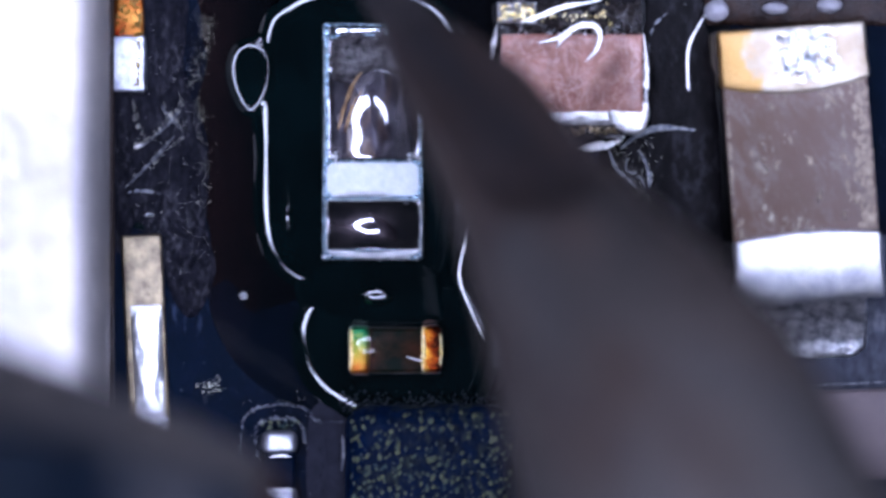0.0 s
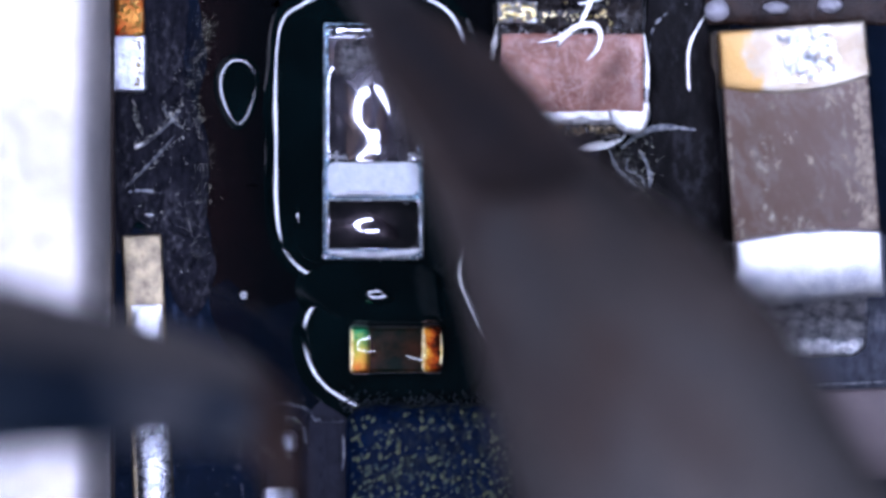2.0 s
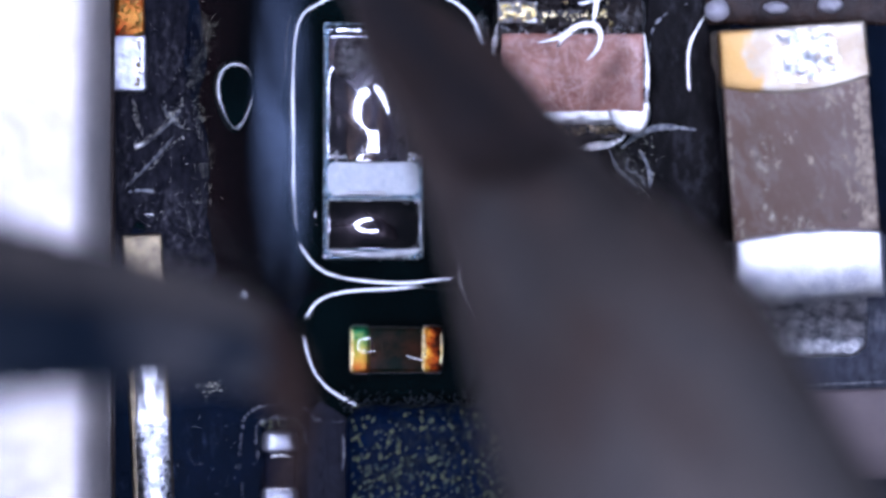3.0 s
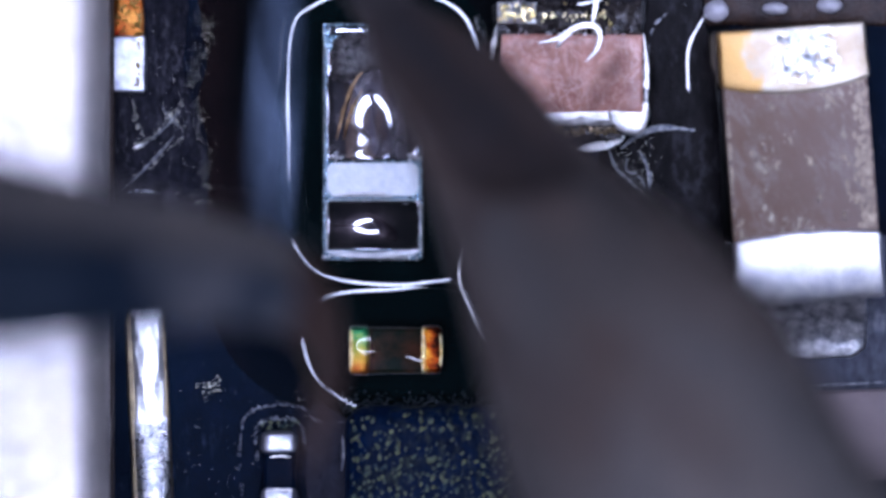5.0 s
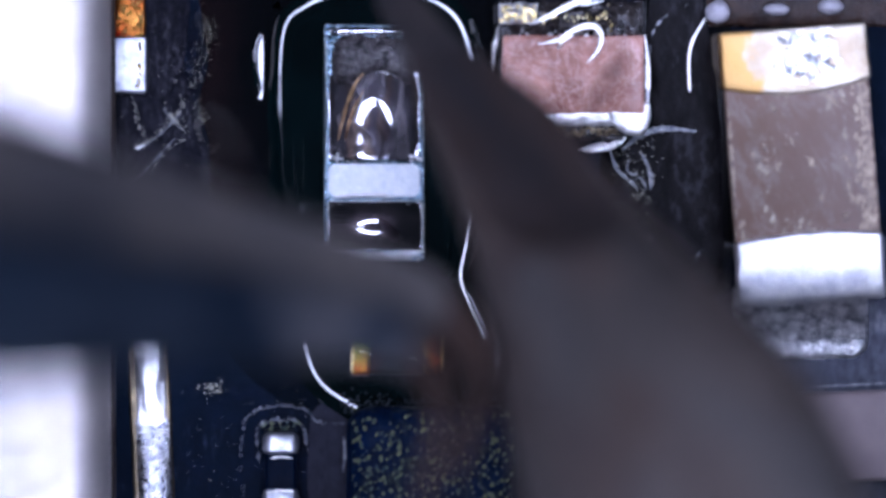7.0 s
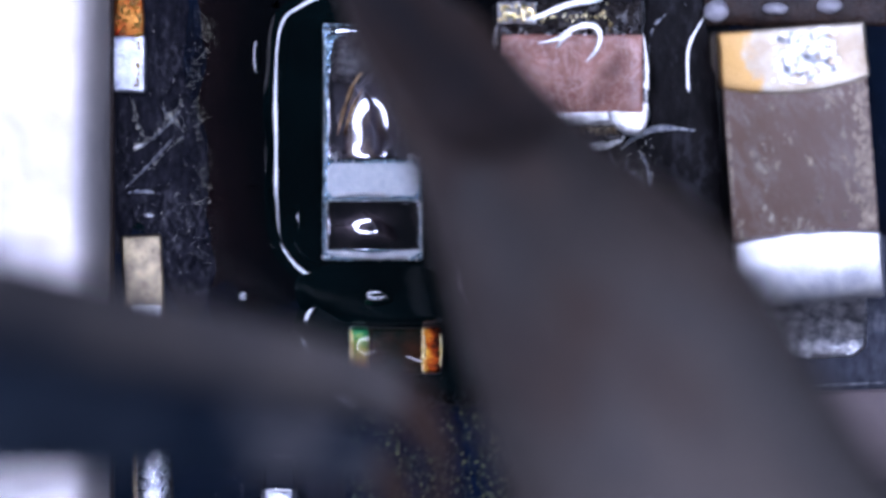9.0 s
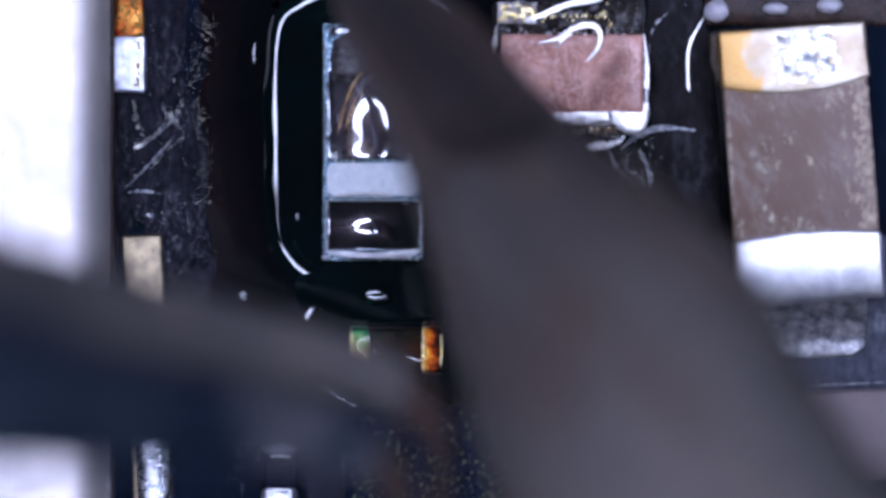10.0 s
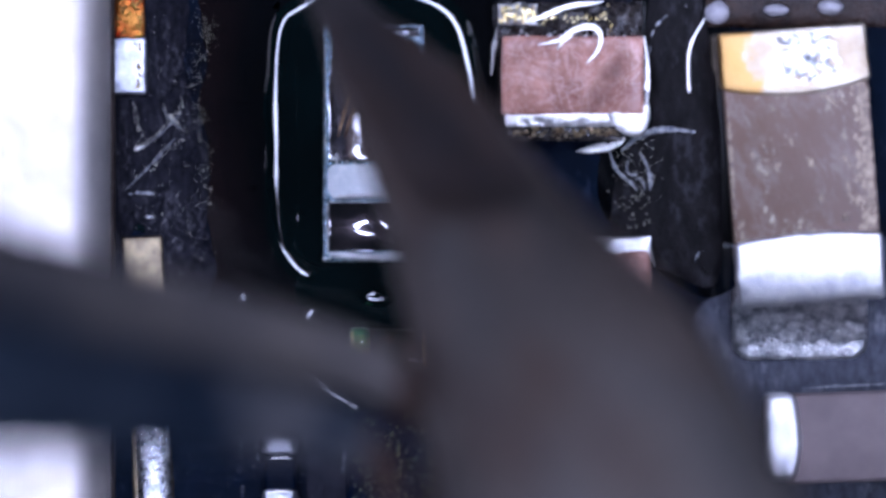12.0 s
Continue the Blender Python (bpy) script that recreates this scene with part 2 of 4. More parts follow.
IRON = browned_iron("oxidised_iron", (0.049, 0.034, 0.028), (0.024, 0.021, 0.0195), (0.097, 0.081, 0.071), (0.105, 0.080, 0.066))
IRON_END = ceramic("tinned_iron", (0.034, 0.028, 0.026), (0.018, 0.016, 0.017), 0.5, 90, 3.0, gloss=0.12)
PALE_STEEL = ceramic("pale_steel", (0.076, 0.066, 0.060), (0.034, 0.034, 0.038), 0.45, 260, 2.0, gloss=0.2)
STEEL = dark_arm()
RUST = ceramic("browned_tip", (0.043, 0.027, 0.021), (0.020, 0.013, 0.012), 0.4, 60, 2.0)
RIDGE = ceramic("residue_ridge", (0.40, 0.41, 0.40), (0.05, 0.06, 0.09), 0.3, 12, 5.0, gloss=0.5)
CRUST = ceramic("frosted_residue", (0.0110, 0.0105, 0.0155), (0.0008, 0.0012, 0.0034), 0.45, 15, 5.0, streak=(1.3, 0.8, 1), flecks=(0.052, 0.050, 0.056), gloss=0.03, fine=12)
# near-white metal, so that highlights on wet flux sit in the colour
GLEAM = metal("highlight_ridge", (0.97, 0.95, 0.88), (0.75, 0.74, 0.7), (0.36, 0.55), 20, 1.5)
GREY = ceramic("grey_solder", (0.42, 0.40, 0.42), (0.28, 0.27, 0.29), 0.4, 14, 2.0)
SCUM = ceramic("burnt_flux", (0.105, 0.092, 0.092), (0.010, 0.009, 0.011), 0.2, 14, 6.0, gloss=0.3)
SPARK = ceramic("bright_speck", (0.95, 0.92, 0.72), (0.48, 0.46, 0.36), 0.3, 18, 1.0, gloss=0.5)
UMBER = ceramic("brown_residue", (0.035, 0.018, 0.012), (0.012, 0.007, 0.006), 0.25, 40, 5.0)
GRIT = ceramic("pale_grit", (0.50, 0.40, 0.29), (0.17, 0.125, 0.105), 0.4, 12, 2.0)
FROST = ceramic("frosted_film", (0.080, 0.084, 0.106), (0.034, 0.038, 0.052), 0.5, 22, 2.0, streak=(1.4, 0.7, 1), flecks=(0.16, 0.165, 0.18), gloss=0.06)
FILMY = ceramic("violet_film", (0.0160, 0.0165, 0.0255), (0.0070, 0.0075, 0.0130), 0.5, 36, 2.0, gloss=0.05)
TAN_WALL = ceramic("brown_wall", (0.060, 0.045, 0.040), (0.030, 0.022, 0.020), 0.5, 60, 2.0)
SLATE = ceramic("slate_film", (0.0105, 0.0090, 0.0100), (0.0012, 0.0010, 0.0014), 0.4, 38, 4.0, streak=(1.2, 0.7, 1), flecks=(0.030, 0.029, 0.033), gloss=0.04)
DARK = ceramic("dark_plastic", (0.02, 0.02, 0.022), (0.012, 0.012, 0.014), 0.5, 300, 4.0)


def gold_end(name, axis, start, *stops):
    """A tinned end tarnished along one side."""
    n = Nodes(name)
    m = n.put("ShaderNodeMapping", Vector=n.coord, Location=(start, start, 0), Scale=(1 / (86 * G), 1 / (86 * G), 1))
    xyz = n.put("ShaderNodeSeparateXYZ", Vector=m.outputs[0])
    a = n.put("ShaderNodeMath", Value=xyz.outputs[axis])
    a.operation = "ADD"
    b = n.put("ShaderNodeMath", Value=n.noise(16, 5, 0.7))
    b.operation = "MULTIPLY_ADD"
    b.inputs[1].default_value, b.inputs[2].default_value = 1.0, -0.5
    n.wire(b.outputs[0], a.inputs[1])
    n.set(Metallic=1.0, Roughness=0.34, Base_Color=n.ramp(a.outputs[0], *stops))
    return n.bump(n.noise(9), 4.0)


def clear_flux():
    n = Nodes("clear_flux")
    n.set(Base_Color=(0.95, 0.95, 0.9), Transmission_Weight=1.0, Roughness=0.02, IOR=1.46)
    return n.mat


def smoke_material(name, wide, tall, dense):
    n = Nodes(name)
    m = n.put("ShaderNodeMapping", Vector=n.coord, Scale=(1 / (wide * G), 1 / (tall * G), 1))
    g = n.put("ShaderNodeTexGradient", Vector=m.outputs[0])
    g.gradient_type = "SPHERICAL"
    soft = n.put("ShaderNodeMath", Value=g.outputs[1])
    soft.operation = "MULTIPLY"
    n.wire(n.ramp(n.noise(120, 4, 0.6, (1.6, 0.5, 1)), (0.3, 0.05), (0.75, 1.0)), soft.inputs[1])
    thin = n.put("ShaderNodeMath", Value=soft.outputs[0])
    thin.operation = "MULTIPLY"
    thin.inputs[1].default_value = dense
    n.set(Base_Color=(0.27, 0.36, 0.52), Roughness=1.0, Specular_IOR_Level=0.0, Alpha=thin.outputs[0])
    return n.mat


CLEAR = clear_flux()
SMOKE = smoke_material("smoke", 70, 330, 0.42)
GOLD = gold_end("green_tarnish", 1, 0.5, (0.05, (0.42, 0.11, 0.02)), (0.3, (0.5, 0.28, 0.045)), (0.6, (0.32, 0.31, 0.05)), (0.85, (0.02, 0.2, 0.075)))
RED_GOLD = gold_end("red_tarnish", 0, -0.45, (0.04, (0.85, 0.62, 0.13)), (0.15, (0.52, 0.19, 0.02)), (0.28, (0.26, 0.036, 0.006)), (0.44, (0.03, 0.007, 0.004)))
BRIGHT = metal("lumpy_solder", (0.95, 0.95, 0.94), (0.74, 0.74, 0.75), (0.33, 0.52), 16, 3.2, 6)
AGED_TIN = metal("aged_tin", (0.56, 0.5, 0.40), (0.15, 0.14, 0.17), (0.4, 0.6), 12, 4.0, 6)
DULL_TIN = metal("dull_solder", (0.95, 0.95, 0.93), (0.30, 0.31, 0.33), (0.3, 0.5), 20, 6.0, 6)
WARM_TIN = yellowed_tin()
ORANGE = metal("orange_tarnish", (0.50, 0.21, 0.045), (0.26, 0.022, 0.005), (0.3, 0.5), 34, 5.0)
FLECK = metal("yellow_fleck", (0.95, 0.80, 0.45), (0.55, 0.40, 0.12), (0.25, 0.45), 12, 1.0)
DULL_LEAD = metal("dull_lead", (0.62, 0.63, 0.66), (0.30, 0.31, 0.36), (0.36, 0.55), 34, 2.5, 6)


# ---- building helpers ----
ORIGIN = {}


def thing(name, x, y, label, category, group="", kind="", z=0.0):
    ob = new(name)
    ob.empty_display_size = 0.0003
    ob.location = at(x, y, z)
    ORIGIN[ob] = at(x, y, z)
    return tagged(ob, label, category, group, kind)


def mesh(name, bm, mat, origin, sharp=38):
    bmesh.ops.recalc_face_normals(bm, faces=bm.faces)
    if sum(f.normal.z * f.calc_area() for f in bm.faces) < 0 and any(e.is_boundary for e in bm.edges):
        bmesh.ops.reverse_faces(bm, faces=bm.faces)
    bm.transform(Matrix.Translation(-origin) @ Matrix.Diagonal((G, G, G, 1)))
    me = bpy.data.meshes.new(name)
    bm.to_mesh(me)
    bm.free()
    for p in me.polygons:
        p.use_smooth = True
    me.set_sharp_from_angle(angle=radians(sharp))
    me.materials.append(mat)
    return me


def part(name, bm, mat, parent, label="", kind="", sharp=38):
    """Links a bmesh, in grid steps, as one mesh under a thing or part."""
    o = ORIGIN[parent]
    ob = new(name, mesh(name, bm, mat, o, sharp))
    ob.parent = parent
    ORIGIN[ob] = o
    return tagged(ob, label, kind=kind)


def whole(name, bm, mat, x, y, label, category, kind="", z=0.0, group="", sharp=38):
    """Links a bmesh as a top-level thing of one mesh."""
    o = at(x, y, z)
    ob = new(name, mesh(name, bm, mat, o, sharp))
    ob.location = o
    return tagged(ob, label, category, group, kind)


def V(x, y, z=0.0):
    return Vector((x - 784, 441 - y, z))


def box(x0, y0, x1, y1, z0, z1, bevel=6, seg=3, cuts=0):
    bm = bmesh.new()
    bmesh.ops.create_cube(bm, size=1)
    bm.transform(Matrix.Translation(V((x0 + x1) / 2, (y0 + y1) / 2, (z0 + z1) / 2)) @ Matrix.Diagonal((abs(x1 - x0), abs(y1 - y0), abs(z1 - z0), 1)))
    if bevel:
        bmesh.ops.bevel(bm, geom=bm.edges[:] + bm.verts[:], offset=bevel, segments=seg, profile=0.5, affect="EDGES")
    if cuts:
        bmesh.ops.subdivide_edges(bm, edges=bm.edges[:], cuts=cuts, use_grid_fill=True)
    return bm


def worn(bm, amount, size, seed=0.0):
    """Uneven surface: moves each vertex by smooth noise."""
    for v in bm.verts:
        v.co += noise.noise_vector(v.co / size + Vector((seed, 7.3, 1.1))) * amount
    return bm


def bowed(bm, y, amount, x0, x1):
    """Bows the edge of an end cap at y outward along its length."""
    for v in bm.verts:
        if abs(v.co.y - (441 - y)) < 26:
            u = (v.co.x + 784 - (x0 + x1) / 2) / (x1 - x0) * 2
            v.co.y -= amount * (1 - u * u)
    return bm


def bulged(bm, x, amount, y0, y1):
    """Bulges the side of an end cap at x outward along its height."""
    for v in bm.verts:
        if abs(v.co.x - (x - 784)) < 30:
            u = (441 - v.co.y - (y0 + y1) / 2) / (y1 - y0) * 2
            v.co.x += amount * (1 - u * u)
    return bm


def turned(bm, x, y, degrees):
    c = V(x, y)
    bm.transform(Matrix.Translation(c) @ Matrix.Rotation(radians(degrees), 4, "Z") @ Matrix.Translation(-c))
    return bm


def smooth_loop(points, n=96):
    """A closed smooth curve through a few points."""
    k = len(points)
    out = []
    for i in range(n):
        u = i * k / n
        j, f = int(u), u - int(u)
        p = [Vector(points[(j + d) % k]) for d in (-1, 0, 1, 2)]
        out.append(0.5 * (2 * p[1] + (p[2] - p[0]) * f + (2 * p[0] - 5 * p[1] + 4 * p[2] - p[3]) * f * f + (3 * p[1] - p[0] - 3 * p[2] + p[3]) * f ** 3))
    return out


def smooth_line(points, n=40):
    pts = [Vector(p) for p in points]
    pts = [2 * pts[0] - pts[1]] + pts + [2 * pts[-1] - pts[-2]]
    out = []
    m = len(pts) - 3
    for i in range(n + 1):
        u = min(i * m / n, m - 1e-6)
        j, f = int(u), u - int(u)
        p = pts[j:j + 4]
        out.append(0.5 * (2 * p[1] + (p[2] - p[0]) * f + (2 * p[0] - 5 * p[1] + 4 * p[2] - p[3]) * f * f + (3 * p[1] - p[0] - 3 * p[2] + p[3]) * f ** 3))
    return out


def mound(points, rings, n=128, uneven=0.0, vary=0.0):
    """A liquid mound: rings of (outward offset, height) round a closed crest line of (x, y) points; outermost ring first."""
    loop = smooth_loop([(*p, 0) for p in points], n)
    area = sum(a.x * b.y - b.x * a.y for a, b in zip(loop, loop[1:] + loop[:1]))
    sign = 1 if area > 0 else -1
    outs = []
    for i in range(n):
        d = loop[(i + 2) % n] - loop[i - 2]
        outs.append(Vector((d.y, -d.x, 0)).normalized() * sign)
    bm = bmesh.new()
    rows = []
    for off, h in rings:
        row = []
        for p, o in zip(loop, outs):
            q = p + o * off * (1 + vary * noise.noise(Vector((p.x / 110, p.y / 110, 9.0))))
            w = uneven * noise.noise(Vector((q.x / 70, q.y / 70, 3.0)))
            row.append(bm.verts.new(V(q.x, q.y, h + w * min(1.0, h / 8))))
        rows.append(row)
    for a, b in zip(rows, rows[1:]):
        for i in range(n):
            bm.faces.new((a[i - 1], a[i], b[i], b[i - 1]))
    bmesh.ops.triangle_fill(bm, edges=[bm.edges.get((rows[-1][i - 1], rows[-1][i])) for i in range(n)])
    return bm


def slope_rings(inner, outer, slope=0.16, ease=40.0, steps=16, base=-2.0):
    """Heights of a mound whose slope grows outward through the given slope at its crest line."""
    offs = [outer + (inner - outer) * i / steps for i in range(steps + 1)]
    rise = lambda o: -slope * (o + o * o / (2 * ease))
    return [(o, rise(o) - rise(outer) + base) for o in offs]


def rippled(rings):
    """Rings carried on inward over a flat top with one faint step, the line of the liquid under its skin."""
    off, h = rings[-1]
    return rings + [(off - a, h + b) for a, b in ((6, 0.1), (13, 0.12), (16, 0.15), (17.5, 0.35), (19, 0.38), (24, 0.4))]


def dome(x0, y0, x1, y1, z, height, n=28, power=2.6, lumps=0.0, size=30.0, seed=0.0, skirt=12):
    """A pillow of solder over a rectangle, rising to its middle."""
    bm = bmesh.new()
    vs = []
    for j in range(n + 1):
        row = []
        for i in range(n + 1):
            u, v = 2 * i / n - 1, 2 * j / n - 1
            u, v = math.sin(u * math.pi / 2), math.sin(v * math.pi / 2)
            h = max(0.0, (1 - abs(u) ** power) * (1 - abs(v) ** power)) ** 0.5 * 0.35 + (1 - u * u) * (1 - v * v) * 0.65
            x, y = (x0 + x1) / 2 + u * (x1 - x0) / 2, (y0 + y1) / 2 + v * (y1 - y0) / 2
            e = min(1.0, 4 * (1 - abs(u)), 4 * (1 - abs(v)))
            h2 = height * h + lumps * e * noise.noise(Vector((x / size, y / size, seed)))
            row.append(bm.verts.new(V(x, y, z + h2)))
        vs.append(row)
    for j in range(n):
        for i in range(n):
            bm.faces.new((vs[j][i], vs[j + 1][i], vs[j + 1][i + 1], vs[j][i + 1]))
    rim = [e for e in bm.edges if e.is_boundary]
    made = bmesh.ops.extrude_edge_only(bm, edges=rim)["geom"]
    for v in made:
        if isinstance(v, bmesh.types.BMVert):
            v.co.z = z - skirt
    return bm


def bath(x0, y0, x1, y1, z, top, cx, cy, rx, ry, n=56, lumps=0.0, lip=0.9, reach=3.5, skirt=16, foot=0.0, ease=3.0):
    """Molten solder in a tray: a cap with the curvature radii rx and ry, its top at (cx, cy), and a thin lip that climbs the rim."""
    bm = bmesh.new()
    vs = []
    for j in range(n + 1):
        row = []
        for i in range(n + 1):
            u, v = i / n * 2 - 1, j / n * 2 - 1
            x = (x0 + x1) / 2 + (x1 - x0) / 2 * math.sin(u * math.pi / 2)
            y = (y0 + y1) / 2 + (y1 - y0) / 2 * math.sin(v * math.pi / 2)
            h = top - (x - cx) ** 2 / (2 * rx) - (y - cy) ** 2 / (2 * ry)
            h = ease * math.log(1 + math.exp(min(h / ease, 40.0)))
            d = min(x - x0, x1 - x, y - y0, y1 - y)
            row.append(bm.verts.new(V(x, y, z + h + lip * max(0.0, 1 - d / reach) ** 2 + foot * math.exp((y - y1) / 15) * (1 - (x - cx) ** 2 / 14000) + lumps * min(1.0, d / 20) * noise.noise(Vector((x / 40, y / 40, 2.0))))))
        vs.append(row)
    for j in range(n):
        for i in range(n):
            bm.faces.new((vs[j][i], vs[j + 1][i], vs[j + 1][i + 1], vs[j][i + 1]))
    for v in bmesh.ops.extrude_edge_only(bm, edges=[e for e in bm.edges if e.is_boundary])["geom"]:
        if isinstance(v, bmesh.types.BMVert):
            v.co.z = z - skirt
    return bm


def plate(x0, y0, x1, y1, z0, z1, radius, edge):
    """A slab with rounded corners and a soft upper edge."""
    bm = bmesh.new()
    rows = []
    for inset, z in ((0, z0), (0, z1 - edge), (edge * 0.3, z1 - edge * 0.3), (edge, z1)):
        r = max(radius - inset, 1)
        row = []
        for cx, cy, a0 in ((x1 - radius, y1 - radius, 0), (x0 + radius, y1 - radius, 90), (x0 + radius, y0 + radius, 180), (x1 - radius, y0 + radius, 270)):
            row += [bm.verts.new(V(cx + r * math.cos(radians(a0 + 15 * k)), cy + r * math.sin(radians(a0 + 15 * k)), z)) for k in range(7)]
        rows.append(row)
    for a, b in zip(rows, rows[1:]):
        for k in range(len(a)):
            bm.faces.new((a[k - 1], a[k], b[k], b[k - 1]))
    bm.faces.new(rows[0])
    bm.faces.new(rows[-1])
    return bm


def tube(points, radius, n=8, steps=36, flat=0.6, uneven=0.25, seed=0.0):
    """A raised ridge along a smooth line of (x, y, z) points."""
    line = smooth_line(points, steps)
    bm = bmesh.new()
    rows = []
    for i, p in enumerate(line):
        d = (line[min(i + 1, steps)] - line[max(i - 1, 0)]).normalized()
        side = Vector((-d.y, d.x, 0)).normalized()
        r = radius * (1 + uneven * noise.noise(Vector((i * 0.37, seed, 1.0)))) * (0.12 + 0.88 * math.sin(math.pi * i / steps) ** 0.7)
        rows.append([bm.verts.new(V(*(p + side * r * math.cos(a) + Vector((0, 0, r * flat * math.sin(a)))))) for a in (2 * math.pi * k / n for k in range(n))])
    for a, b in zip(rows, rows[1:]):
        for k in range(n):
            bm.faces.new((a[k - 1], a[k], b[k], b[k - 1]))
    bm.faces.new(rows[0])
    bm.faces.new(rows[-1])
    return bm


def pebbles(spots, fine=1):
    """Small rounded lumps at (x, y, z, radius x, radius y, height)."""
    bm = bmesh.new()
    for x, y, z, rx, ry, h, *lean in spots:
        m = Matrix.Translation(V(x, y, z)) @ Matrix.Rotation(radians(lean[0] if lean else 0), 4, "Z") @ Matrix.Diagonal((rx, ry, h, 1))
        bmesh.ops.create_icosphere(bm, subdivisions=fine, radius=1, matrix=m)
    return bm


def trail(points, count, spread, size, seed):
    """A broken trail of crumbs along a line, dense in some stretches and sparse in others."""
    rng = random.Random(seed)
    line = smooth_line([(x, y, z) for x, y, z in points], 200)
    spots = []
    while len(spots) < count:
        k = rng.randrange(200)
        if rng.random() > 0.25 + 1.5 * max(0.0, noise.noise(Vector((k / 17, seed, 0)))) + (0.3 if 60 < k < 140 else 0):
            continue
        x, y, z = line[k]
        r = rng.uniform(0.35, 1.0) * size
        spots.append((x + rng.gauss(0, spread), y + rng.gauss(0, spread), z, r * rng.uniform(0.8, 1.8), r, r, rng.uniform(0, 90)))
    return pebbles(spots)


# ---- the lamp of the microscope ----
def ring_light():
    t = thing("ring_light", 784, 441, "white ring lamp round the microscope lens", "lamp", z=24000)
    t.location = ORIGIN[t] = Vector((0, 0, 0.088))
    def annulus(r0, r1, z0, z1):
        bm = bmesh.new()
        prof = [(r0, z0), (r1, z0), (r1, z1), (r0, z1)]
        rows = [[bm.verts.new((r * math.cos(a) / G, r * math.sin(a) / G, z / G)) for r, z in prof] for a in (2 * math.pi * k / 64 for k in range(64))]
        for k in range(64):
            for j in range(4):
                bm.faces.new((rows[k - 1][j], rows[k][j], rows[k][(j + 1) % 4], rows[k - 1][(j + 1) % 4]))
        return bm
    part("diffuser", annulus(0.024, 0.034, 0.088, 0.0895), glow_material("lamp_glow", (0.80, 0.90, 1.43), RING), t, "glowing white ring")
    part("housing", annulus(0.021, 0.037, 0.090, 0.100), DARK, t, "black plastic housing")


ring_light()


# ---- the board ----
whole("circuit_board", box(-6000, -6000, 7600, 6900, -440, 0, 20, 2), BOARD, 784, 441, "dark navy circuit board with dull scratched solder mask", "circuit board", "structure")


def shield():
    t = thing("shield_can", 0, 441, "bright nickel metal shield can beside the pads", "shield")
    part("lid", worn(box(-1500, -700, 196, 1500, 60, 262, 80, 12), 2, 300), SHIELD, t)
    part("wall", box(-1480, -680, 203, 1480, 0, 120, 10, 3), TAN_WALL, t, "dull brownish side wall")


shield()


def leads():
    t = thing("solder_lead", 235, 80, "tinned lead with orange tarnish beside the shield can", "lead", "leads along the shield")
    part("tinned_end", worn(box(196, 62, 258, 164, 0, 28, 7, 3, 3), 2, 30), DULL_LEAD, t)
    part("tarnish", worn(box(200, -70, 255, 66, 0, 27, 7, 3, 6), 4, 15), ORANGE, t, "orange tarnished metal")
    rng = random.Random(17)
    flecks = [(249 - abs(rng.gauss(0, 5)), rng.uniform(-20, 158), 29, rng.uniform(1.8, 4), rng.uniform(2, 5), 4) for _ in range(46)]
    flecks += [(rng.uniform(206, 250), rng.uniform(-10, 66), 30, rng.uniform(1.5, 3.6), rng.uniform(1.5, 4), 4) for _ in range(40)]
    part("speckling", worn(pebbles(flecks), 1.2, 5), FLECK, t, "yellow and white flecks of solder", "stuff")
    t = thing("solder_lead", 250, 600, "long tinned lead with a bright solder streak", "lead", "leads along the shield")
    part("pad", worn(turned(box(214, 414, 286, 900, 0, 14, 6, 3, 4), 286, 414, 2.6), 1.5, 30), WARM_LEAD, t)
    part("solder_streak", worn(turned(dome(236, 540, 290, 765, 14, 12, 24, 3, 5, 16), 260, 640, 2.6), 1, 20), BRIGHT, t, "bright wet solder streak")
    part("lower_solder", worn(turned(dome(240, 740, 300, 1000, 14, 16, 20, 3, 4, 40), 260, 800, 2.6), 1, 20), ROUGH_TIN, t)


leads()


